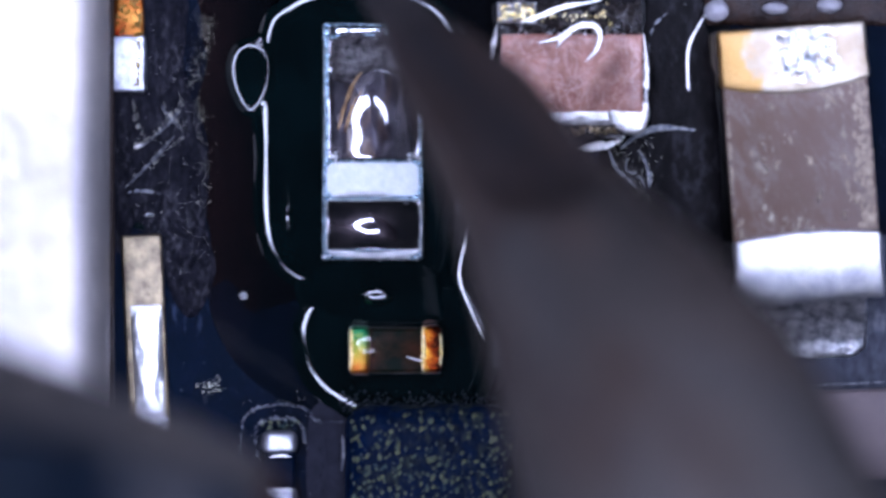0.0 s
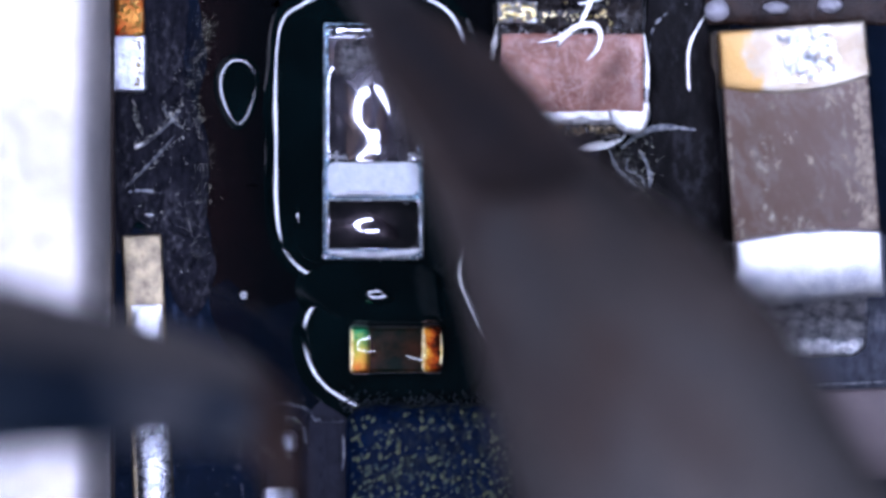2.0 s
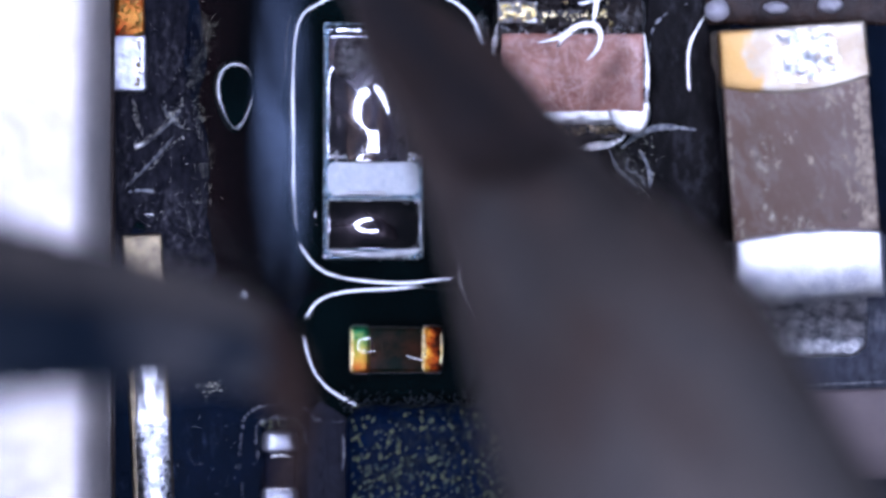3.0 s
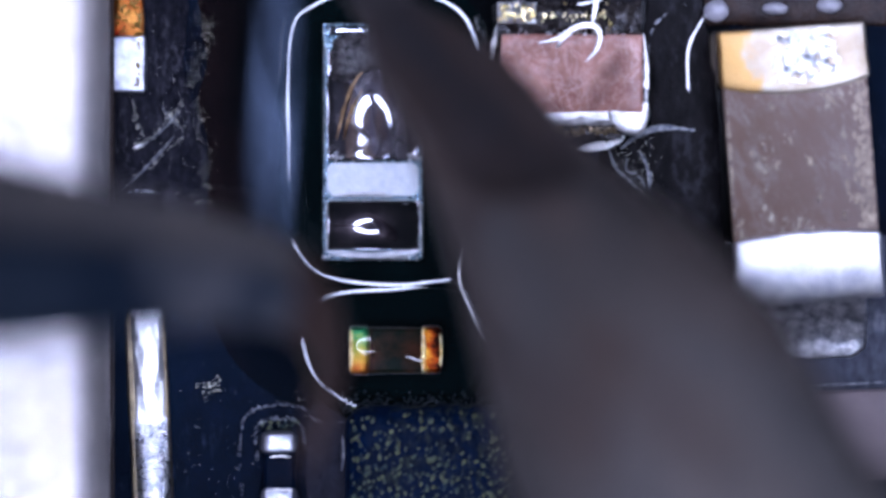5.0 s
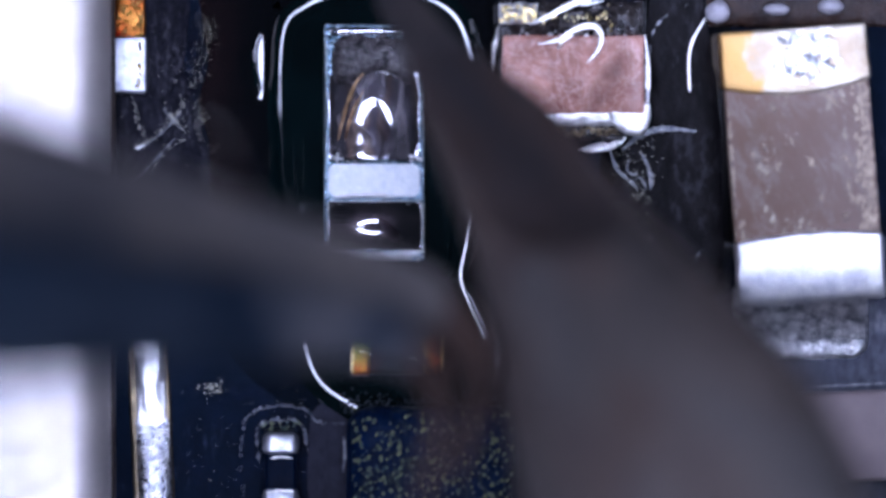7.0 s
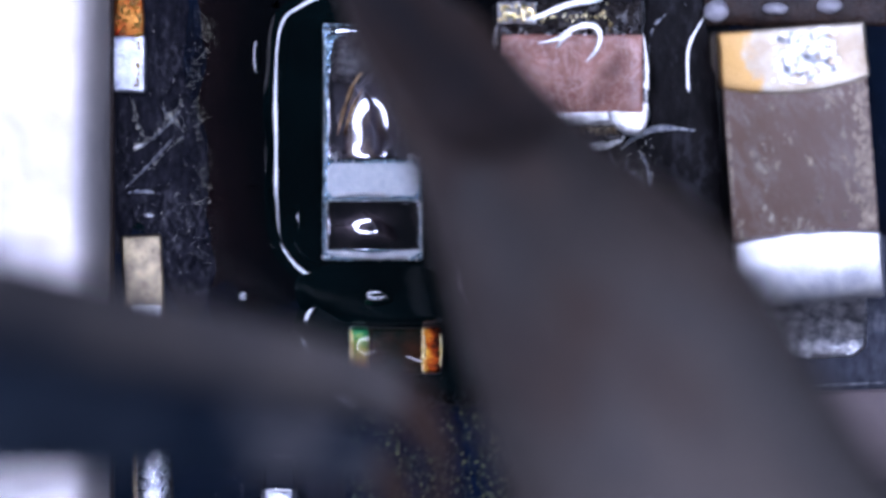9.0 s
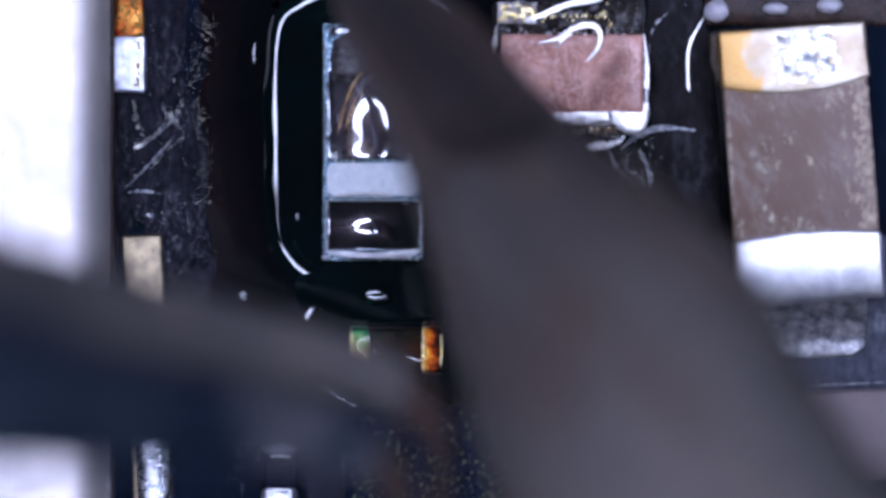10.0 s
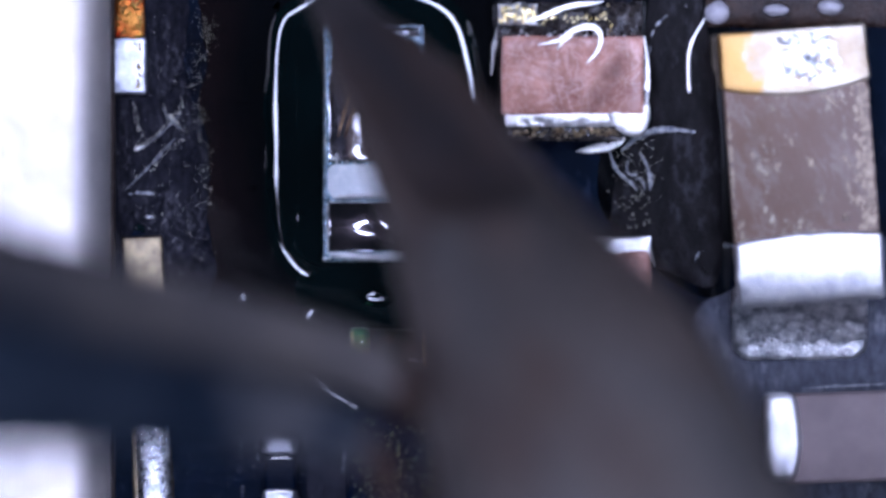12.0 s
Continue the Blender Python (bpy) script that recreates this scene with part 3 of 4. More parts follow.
# ---- flux ----
def flux():
    film = mound([(368, -80), (356, 40), (366, 110), (350, 180), (368, 260), (352, 330), (372, 420), (370, 540), (408, 630), (470, 690), (560, 728), (800, 745), (930, 600), (900, 300), (930, 60), (860, -160), (600, -200)],
                 [(10, -0.8), (0, 0), (-60, 3), (-100, 4.4), (-140, 5)], 128)
    whole("flux_film", film, FILM, 640, 300, "thin dark film of wet flux on the board", "flux", "structure")
    pool = mound([(499, 60), (495, 250), (500, 400), (516, 452), (556, 488), (640, 502), (740, 501), (806, 484), (830, 405), (843, 250), (834, 110), (800, 20), (720, -16), (640, -20), (545, 6)],
                 rippled(slope_rings(-11, 32, 0.16, 11.0, 24)), 240, 0.5, 0.4)
    ob = whole("flux_pool", pool, FLUX, 670, 250, "dark clear pool of liquid flux round the soldered chip", "flux", group="flux pools")
    pool = mound([(600, 520), (556, 540), (537, 585), (545, 640), (568, 680), (608, 709), (690, 745), (790, 742), (840, 690), (860, 612), (838, 548), (806, 506), (690, 512)],
                 slope_rings(-14, 32, 0.16, 11.0, 24), 200, 0.6, 0.3)
    whole("flux_pool", pool, FLUX, 700, 625, "dark clear pool of liquid flux round the amber capacitor", "flux", group="flux pools")
    bridge = mound([(545, 462), (590, 440), (735, 440), (785, 464), (798, 482), (802, 512), (806, 562), (776, 592), (626, 592), (572, 574), (532, 545), (522, 500)], [(0, 0), (-0.5, 9.5), (-16, 11), (-32, 12.2)], 120)
    bridge = whole("flux_bead", bridge, FLUX, 664, 516, "neck of liquid flux joining the two pools", "flux", group="flux beads", z=8)
    def bead(x, y, rx, ry, z, mat, label, rise=0.17):
        r = min(rx, ry)
        b = mound([(x + rx * math.cos(a), y + ry * math.sin(a)) for a in (2 * math.pi * i / 12 for i in range(12))],
                  [(-r * f, rise * r * (1 - (1 - f) ** 2)) for f in (0, 0.15, 0.3, 0.4, 0.45, 0.5, 0.55, 0.6, 0.7, 0.8, 0.9)], 56)
        b.transform(Matrix.Translation((0, 0, z)))
        return whole("flux_bead", b, mat, x, y, label, "flux", group="flux beads", z=z)
    drop = bead(666, 522, 34, 20, 11.6, FLUX, "clear bead of flux between the two chips", 0.30)
    clear = bead(648, 612, 30, 26, 76, CLEAR, "small clear bead of flux on the capacitor")
    clear.visible_shadow = False
    # two dark domes added in place of a via hole and its glint
    bead(262, 378, 46, 30, 2, FLUX, "dark glossy dome put in for a via hole beside the lead", 0.06)
    bead(262, 381, 15, 7, 3, FLUX, "tiny dome put in for the glint in the via hole", 0.3)
    film = mound([(1128, -60), (1124, 120), (1070, 230), (1060, 360), (1130, 440), (1190, 500), (1280, 520), (1296, 400), (1292, 200), (1290, 40), (1280, -70)],
                 [(10, -0.8), (0, 0), (-20, 1.6), (-40, 2.4)], 128, 0.6)
    whole("flux_film", film, FILM, 1190, 240, "dark film of dried flux between the chips", "flux", "structure")
    slate = mound([(1150, 20), (1148, 120), (1156, 224), (1110, 262), (1092, 330), (1096, 430), (1180, 470), (1262, 490), (1268, 330), (1262, 180), (1246, 60), (1226, -40), (1170, -50)],
                  [(8, 1.6), (0, 3.6), (-14, 4.2), (-30, 4.6)], 128, 1.0)
    whole("residue_film", worn(slate, 1.2, 22), SLATE, 1190, 220, "dark slate film of dried residue between the chips", "residue", "structure")
    bead(430, 524, 10, 10, 3, FLUX, "tiny bubble in the flux film")
    bead(1246, 462, 20, 26, 1, FLUX, "small dark bead of flux on the board")
    def bubble(x, y, wide, tall, rim, label):
        """Steep round its rim, nearly flat on top."""
        offs, h, steps = [(0, 0)], 0.0, 40
        for i in range(1, 33):
            f = i / steps
            h += (0.55 if f < 0.25 else 0.55 - 1.56 * (f - 0.25) if f < 0.5 else max(0.012, 0.16 - 0.8 * (f - 0.5))) * rim / steps
            offs.append((-rim * f, h))
        shape = [(x + wide * math.cos(a) * (1 - 0.25 * math.sin(a)), y + tall * math.sin(a)) for a in (2 * math.pi * i / 14 for i in range(14))]
        b = mound(shape, offs, 72)
        b.transform(Matrix.Translation((0, 0, 3)))
        return whole("flux_bead", b, FLUX, x, y, label, "flux", group="flux beads", z=3)
    drops = bubble(440, 128, 23, 70, 23, "long bubble of flux beside the pool"), bubble(440, 140, 43, 70, 26, "wide round bubble of flux beside the pool")
    return ob, drops, bridge, drop


POOL, BUBBLES, BRIDGE, DROP = flux()


# ---- the soldered chip in the middle ----
def center_chip():
    t = thing("solder_chip", 660, 250, "two-pad chip wet with shiny molten solder", "chip")
    part("frame", worn(box(571, 42, 749, 460, 0, 30, 5, 2, 5), 1.4, 9), RIM, t, "silvery teal metal rim")
    up = part("upper_solder", bath(581, 62, 741, 286, 38, 26, 656, 206, 165, 250, lumps=0.5, foot=7.5, ease=2.0), DROSS, t, "shiny pool of molten solder")
    lo = part("lower_solder", bath(581, 356, 744, 441, 32, 31, 656, 400, 160, 66, 84, lip=0.9, ease=1.1), SOLDER, t, "shiny pool of molten solder")
    part("bar", plate(579, 288, 741, 347, 28, 48, 15, 4), BAR, t, "pale grey bar")
    part("bar_fillet", worn(dome(588, 337, 694, 349, 44, 7, 24, 2.6, 2, 24), 1, 12), MATTE_TIN, t, "bright line of solder along the bar")
    for x0, y0, x1, y1 in ((582, 352, 744, 358), (576, 356, 582, 446), (741, 358, 749, 446), (573, 66, 576, 160), (572, 160, 576, 280), (745, 90, 748, 282)):
        part("solder_edge", worn(dome(x0, y0, x1, y1, 30, 12, 20, 2.6, 3, 14, x0), 0.8, 8), PALE_RIM, t, "pale wet edge of the rim")
    part("scum", worn(mound([(594, 72), (660, 66), (730, 74), (733, 120), (716, 150), (682, 128), (650, 132), (620, 150), (592, 140)], [(3, 36), (0, 42), (-5, 48), (-12, 52), (-22, 54)], 80, 6.0), 3.5, 17), SCUM, t, "mottled grey burnt flux")
    rise = lambda x, y: 38 + 26 - (x - 654) ** 2 / 284 - (y - 205) ** 2 / 450
    for k, line in enumerate((((594, 262), (601, 225), (614, 178), (630, 142), (652, 116)), ((607, 256), (614, 222), (626, 188), (642, 158)))):
        part("dross_fold", tube([(x, y, max(40, rise(x, y)) - 0.6) for x, y in line], 3.2 - 0.6 * k, seed=3.1 * k, uneven=0.6), FOLD, t, "brown fold of dross")
    rng = random.Random(8)
    part("solder_grit", pebbles([(rng.choice((594, 600, 608, 618, 724, 731)) + rng.gauss(0, 7), 278 + rng.gauss(0, 5), 46, rng.uniform(2, 5), rng.uniform(2, 4), 5) for _ in range(26)], 2), BRIGHT, t, "bright crumbs of solder", "stuff")
    crest = [(574 + 8.2 * k + rng.gauss(0, 1.5), 453 + rng.gauss(0, 2.5), 31, rng.uniform(2, 5.5), rng.uniform(2, 4.5), 6) for k in range(22)]
    part("lower_grit", worn(pebbles(crest, 2), 1.5, 5), BRIGHT, t, "bright teal crumbs along the lower edge", "stuff")
    part("lower_fillet", worn(mound([(588, 442), (660, 445), (736, 440), (742, 446), (722, 455), (660, 458), (600, 455), (582, 448)], [(1, 28), (0, 33), (-1.5, 36), (-3, 37)], 80), 1.2, 9), BRIGHT, t, "bright crescent of solder")
    part("upper_fillet", worn(dome(582, 46, 742, 63, 30, 12, 24, 2.6, 4, 14), 1, 10), TIN, t, "bright solder fillet")
    return up, lo


SOLDERS = center_chip()


def amber_cap():
    t = thing("chip_capacitor", 700, 620, "tiny amber chip capacitor sunk in clear flux", "capacitor")
    part("body", box(640, 580, 760, 660, 0, 70, 8, 3), AMBER, t)
    part("end_cap", worn(box(618, 577, 655, 662, 0, 76, 10, 3, 2), 1.5, 15), GOLD, t, "gold end tarnished green")
    part("end_cap", worn(box(745, 577, 783, 660, 0, 76, 10, 3, 2), 1.5, 15), RED_GOLD, t, "gold end tarnished red")
    for x, y0, y1, r in ((622, 582, 658, 3.6), (749, 579, 657, 3.8), (780, 588, 650, 2.0)):
        part("bright_edge", worn(tube([(x, y0, 74), (x + 1, (y0 + y1) / 2, 75), (x - 1, y1, 74)], r, 8, 30, uneven=0.7, seed=x), 1.2, 6), FLECK, t, "yellow shining edge")
    # thin pale tube gives the highlight across the capacitor
    part("highlight_line", tube([(718, 630, 70), (738, 636, 71), (764, 643, 70)], 1.0, uneven=0.6), GLEAM, t, "pale line put in for a highlight")


amber_cap()


def speckled_package():
    t = thing("black_package", 765, 830, "black chip package speckled with pale residue", "chip")
    part("body", worn(box(612, 716, 914, 1050, 0, 118, 46, 6, 4), 3, 50), MOTTLED, t)
    rng = random.Random(4)
    spots = []
    while len(spots) < 250:
        x, y = rng.uniform(622, 906), rng.uniform(728, 900)
        if rng.random() > 0.35 + 0.65 * (y - 728) / 120 or any(abs(x - p[0]) + abs(y - p[1]) < 9 for p in spots):
            continue
        r = rng.uniform(1.5, 4.6)
        spots.append((x, y, 118, r * rng.uniform(0.6, 1), r * rng.uniform(0.9, 1.7), 3, rng.uniform(-60, 20)))
    part("residue", worn(pebbles(spots, 2), 2.2, 7), SPOT, t, "pale yellowish specks", "stuff")
    rim = [(rng.uniform(600, 924), 712 + rng.gauss(0, 9), 60 + rng.uniform(0, 20), rng.uniform(1, 4.5), rng.uniform(1, 3.5), 4, rng.uniform(0, 90)) for _ in range(260)]
    part("crust", worn(pebbles(rim), 2, 8), SALT, t, "dark frosted crust along its edge", "stuff")


speckled_package()


def small_resistor():
    t = thing("chip_resistor", 492, 830, "tiny black chip resistor with silver ends", "resistor")
    part("body", box(468, 790, 522, 868, 0, 46, 6), BLACK, t)
    part("end_cap", worn(box(463, 762, 526, 804, 0, 52, 14, 4, 2), 2, 15), DULL_LEAD, t, "silver end")
    part("end_cap", worn(box(463, 860, 526, 905, 0, 52, 14, 4, 2), 2, 15), DULL_LEAD, t, "silver end")
    # glare on the silver end and body, built as bright raised lines
    for x, y, wide, mat, label in ((494, 783, 46, BRIGHT, "bright line put in for glare on the silver end"), (496, 806, 40, GLEAM, "bright line put in for glare on the body"), (496, 866, 52, GLEAM, "bright line put in for glare on the body")):
        part("glare_line", worn(tube([(x - wide / 2, y + 3, 50), (x, y, 51), (x + wide / 2, y + 2, 50)], 2.2, 8, 30, uneven=0.8, seed=y), 1.4, 7), mat, t, label)
    r = trail([(430, 900, 2), (424, 800, 2), (436, 735, 2), (490, 716, 2), (540, 724, 2), (560, 744, 2), (620, 750, 2)], 170, 1.3, 1.5, 3)
    whole("residue_ridge", worn(r, 0.5, 4), RIDGE, 490, 740, "broken pale ridge of residue round the resistor", "residue", "stuff")
    r = trail([(455, 810, 2), (452, 762, 2), (470, 744, 2), (510, 740, 2), (534, 754, 2), (540, 790, 2)], 110, 1.6, 1.8, 9)
    whole("residue_ridge", worn(r, 0.5, 4), RIDGE, 490, 740, "broken pale ridge of residue round the resistor", "residue", "stuff")
    slate = mound([(556, 730), (590, 712), (622, 740), (628, 830), (624, 960), (560, 960), (548, 840)], [(8, -0.5), (0, 1), (-10, 1.8), (-22, 2.2)], 90, 0.6)
    whole("residue_film", worn(slate, 0.8, 16), FILMY, 586, 820, "slate-grey film of dried residue beside the package", "residue", "structure")


small_resistor()


def pink_chips():
    t = thing("pink_chip", 1012, 120, "pinkish ceramic chip soldered under wet flux", "capacitor", "pink chips")
    part("body", worn(box(886, 62, 1137, 200, 0, 90, 5, 2, 4), 3, 40), PINK, t)
    part("end_cap", worn(dome(892, 184, 1142, 222, 78, 8, 44, 3, 4, 13, skirt=78), 1.5, 20), LUMPY, t, "bright lumpy solder end")
    part("solder_corner", worn(mound([(1070, 196), (1092, 180), (1122, 176), (1145, 180), (1147, 212), (1134, 237), (1110, 238), (1088, 226)], [(0, 0), (0, 80), (-2, 85), (-6, 87), (-14, 88)], 60, 1.0), 1.6, 12), LUMPY, t, "bright rounded corner of solder")
    part("crusted_foot", worn(dome(896, 212, 1100, 247, 60, 10, 30, 3, 6, 9, skirt=60), 2, 10), CRUSTED, t, "dark crust below the solder end")
    part("solder_blob", worn(dome(880, 6, 948, 42, 86, 10, 24, 2.4, 7, 9, skirt=30), 1.5, 12), LUMPY, t, "bright pitted lump of solder")
    part("end_cap", worn(dome(880, 0, 1134, 70, 60, 26, 40, 3, 14, 20, skirt=60), 4, 20), CRUSTED, t, "dark lumpy end under flux")
    rng = random.Random(31)
    grit = [(rng.uniform(900, 1120), 66 + rng.gauss(0, 7), 84, *(rng.uniform(1.5, 5) for _ in range(2)), 4) for _ in range(80)]
    grit += [(1135 + rng.gauss(0, 4), rng.uniform(92, 178), 66, rng.uniform(2, 4), rng.uniform(3, 7), 4) for _ in range(40)]
    part("edge_grit", worn(pebbles(grit), 1.5, 6), BRIGHT, t, "bright crumbs of solder on the edges", "stuff")
    grain = [(rng.uniform(905, 1105), 231 + rng.gauss(0, 5), 72, rng.uniform(2, 6), rng.uniform(2, 5), 5) for _ in range(90)]
    part("grain", worn(pebbles(grain), 1.8, 6), TAN_GRAIN, t, "tan grains below the solder end", "stuff")
    # glints in the flux, imitated by small lumps of bright yellow metal
    glints = [(1020 + rng.uniform(-60, 60), 30 + rng.gauss(0, 8), 94, rng.uniform(1.5, 4), rng.uniform(1.5, 4), 2) for _ in range(36)] + [(rng.uniform(884, 944), rng.uniform(8, 38), 98, rng.uniform(2, 5.5), rng.uniform(2, 5.5), 2.5) for _ in range(44)]
    part("glint_lumps", worn(pebbles(glints), 1.4, 6), FLECK, t, "bright metal lumps put in for glints in the flux", "stuff")
    t = thing("pink_chip", 1030, 540, "pinkish ceramic chip with bright solder ends", "capacitor", "pink chips")
    part("body", worn(box(912, 440, 1150, 600, 0, 90, 14, 3, 3), 3, 40), PINK, t)
    part("end_cap", worn(dome(910, 572, 1150, 662, 50, 26, 30, 3, 16, 18, skirt=50), 4, 20), BRIGHT, t, "bright lumpy solder end")
    part("end_cap", worn(dome(912, 416, 1150, 462, 72, 14, 30, 3, 5, 15, skirt=72), 2, 20), BRIGHT, t, "bright lumpy solder end")


pink_chips()


def big_capacitor():
    t = thing("chip_capacitor", 1415, 285, "large brown ceramic capacitor with silver ends", "capacitor")
    c = (1415, 285, 4.3)
    part("body", turned(worn(box(1286, 60, 1542, 440, 0, 150, 5, 3, 3), 1.5, 80), *c), BROWN, t)
    part("end_cap", turned(worn(bowed(box(1284, 48, 1545, 148, 0, 156, 7, 3, 6), 148, 18, 1284, 1545), 2.2, 30), *c), WARM_TIN, t, "yellowed silver end")
    low = worn(bowed(box(1284, 419, 1545, 534, 0, 157, 8, 3, 8), 419, -10, 1284, 1545), 2.5, 22)
    for v in low.verts:
        f = (441 - v.co.y - 452) / 80
        if f > 0 and v.co.z > 60:
            v.co.z -= 22 * f * f
    part("end_cap", turned(low, *c), MATTE_TIN, t, "matte silver end")
    rng = random.Random(21)
    grit = []
    for _ in range(260):
        y = rng.uniform(150, 415)
        r = rng.uniform(1.5, 5.0)
        grit.append((1538 - abs(rng.gauss(0, 13)), y, 150, r, r * rng.uniform(1, 2.4), 2.5, rng.uniform(-35, 35)))
    part("edge_grit", turned(worn(pebbles(grit), 1.5, 6), *c), GRIT, t, "pale crusty residue along the edge", "stuff")
    flecks = [(1430, 285, 150, 5, 9, 3, 12), (1448, 348, 150, 5, 11, 3, -14), (1424, 392, 150, 4, 6, 3, 20), (1307, 396, 150, 5, 8, 3, -30), (1492, 382, 150, 5, 9, 3, 10), (1490, 278, 150, 4, 7, 3, 30),
              (1468, 178, 150, 3, 17, 2.5, 48), (1488, 176, 150, 3, 9, 2.5, 48), (1350, 262, 150, 4, 10, 2.5, 25), (1338, 282, 150, 5, 8, 2.5, -40), (1354, 296, 150, 6, 5, 2.5, 0), (1372, 290, 150, 7, 4, 2.5, 25),
              (1395, 250, 150, 3, 9, 2, 15), (1496, 330, 150, 3, 16, 2.5, 5), (1364, 190, 150, 4, 7, 2, 20), (1512, 352, 150, 4, 10, 2.5, 0), (1528, 372, 150, 4, 12, 2.5, -8)]
    for x, y, z, a, b, h, lean in flecks[:]:
        flecks += [(x + rng.gauss(0, 6), y + rng.gauss(0, 9), z, a * rng.uniform(0.2, 0.5), b * rng.uniform(0.2, 0.5), h, lean) for _ in range(3)]
    for k, fleck in enumerate(flecks):
        part("fleck", worn(pebbles([fleck], 2), 2.2, 6), GRIT, t, "pale yellowish fleck on the ceramic" if k < 17 else "")
    part("edge_line", turned(worn(tube([(1291, 150, 148), (1291, 280, 149), (1290, 415, 148)], 4, 8, 50, uneven=0.8), 1.5, 7), *c), GRIT, t, "tan crust along one edge")
    part("scale", turned(worn(dome(1374, 54, 1496, 150, 155, 4, 40, 3, 6.5, 11, 4.0), 1.5, 9), *c), BRIGHT, t, "bright scaly patch on the end")
    frost = mound([(1240, 540), (1250, 680), (1300, 900), (1500, 1000), (1800, 1000), (1800, 420), (1560, 420), (1420, 480)], [(6, -0.6), (0, 0.4), (-20, 1.6), (-50, 2)], 96, 0.5)
    whole("residue_film", frost, FROST, 1420, 680, "frosted bluish film of residue on the board", "residue", "structure")
    whole("residue_strip", worn(box(1248, -80, 1600, 46, 0, 14, 6, 2, 6), 5, 30), UMBER, 1400, 0, "dark brown baked residue beside the large capacitor", "residue")
    t = thing("solder_pad", 1415, 590, "grainy grey solder pad below the large capacitor", "pad")
    pad = box(1294, 500, 1533, 633, 0, 16, 10, 3, 11)
    for v in pad.verts:
        # rounded lower corners, a lip, then a slope up to the end of the capacitor
        dx, dy = abs(v.co.x - 629.5) - 87, -(v.co.y + 160)
        if dx > 0 and dy > 0 and math.hypot(dx, dy) > 1:
            k = max(dx, dy) / math.hypot(dx, dy)
            v.co.x = 629.5 + math.copysign(87 + dx * k, v.co.x - 629.5)
            v.co.y = -160 - dy * k
        if v.co.z > 4:
            v.co.z += 62 * min(1.0, max(0.0, (v.co.y + 185) / 100)) ** 1.7 + 0.09 * max(0.0, v.co.y + 192)
    part("solder", turned(worn(pad, 2.6, 10), 1415, 590, 1.0), DULL_TIN, t)
    for x, y, r, q in ((1268, 20, 22, 0.95), (1372, 15, 24, 0.5), (1468, 10, 24, 0.6)):
        whole("solder_ball", worn(pebbles([(x, y, 20, r, r * q, 22)], 3), 2, 16), GREY, x, y, "dull grey ball of solder", "solder ball", group="solder balls")


big_capacitor()


def corner_capacitor():
    t = thing("chip_capacitor", 1540, 770, "mauve ceramic capacitor with a silver end", "capacitor")
    part("body", turned(box(1380, 690, 1900, 848, 0, 140, 10, 3), 1500, 770, 2.0), MAUVE, t)
    part("end_cap", turned(worn(bulged(box(1348, 692, 1402, 846, 0, 150, 15, 4, 4), 1402, 14, 692, 846), 3, 40), 1400, 770, 1.0), MATTE_TIN, t, "matte silver end")
    t = thing("chip_resistor", 1010, 800, "small chip with rounded silver solder ends", "resistor")
    part("body", box(1000, 745, 1200, 835, 0, 60, 8), BLACK, t)
    part("end_cap", worn(box(1024, 745, 1056, 826, 0, 70, 8, 3, 2), 1, 20), TIN, t, "bright silver end")
    part("solder", worn(dome(966, 738, 1020, 850, 0, 40, 24, 2.2, 1, 30), 1, 20), AGED_TIN, t, "grey rounded solder")


corner_capacitor()


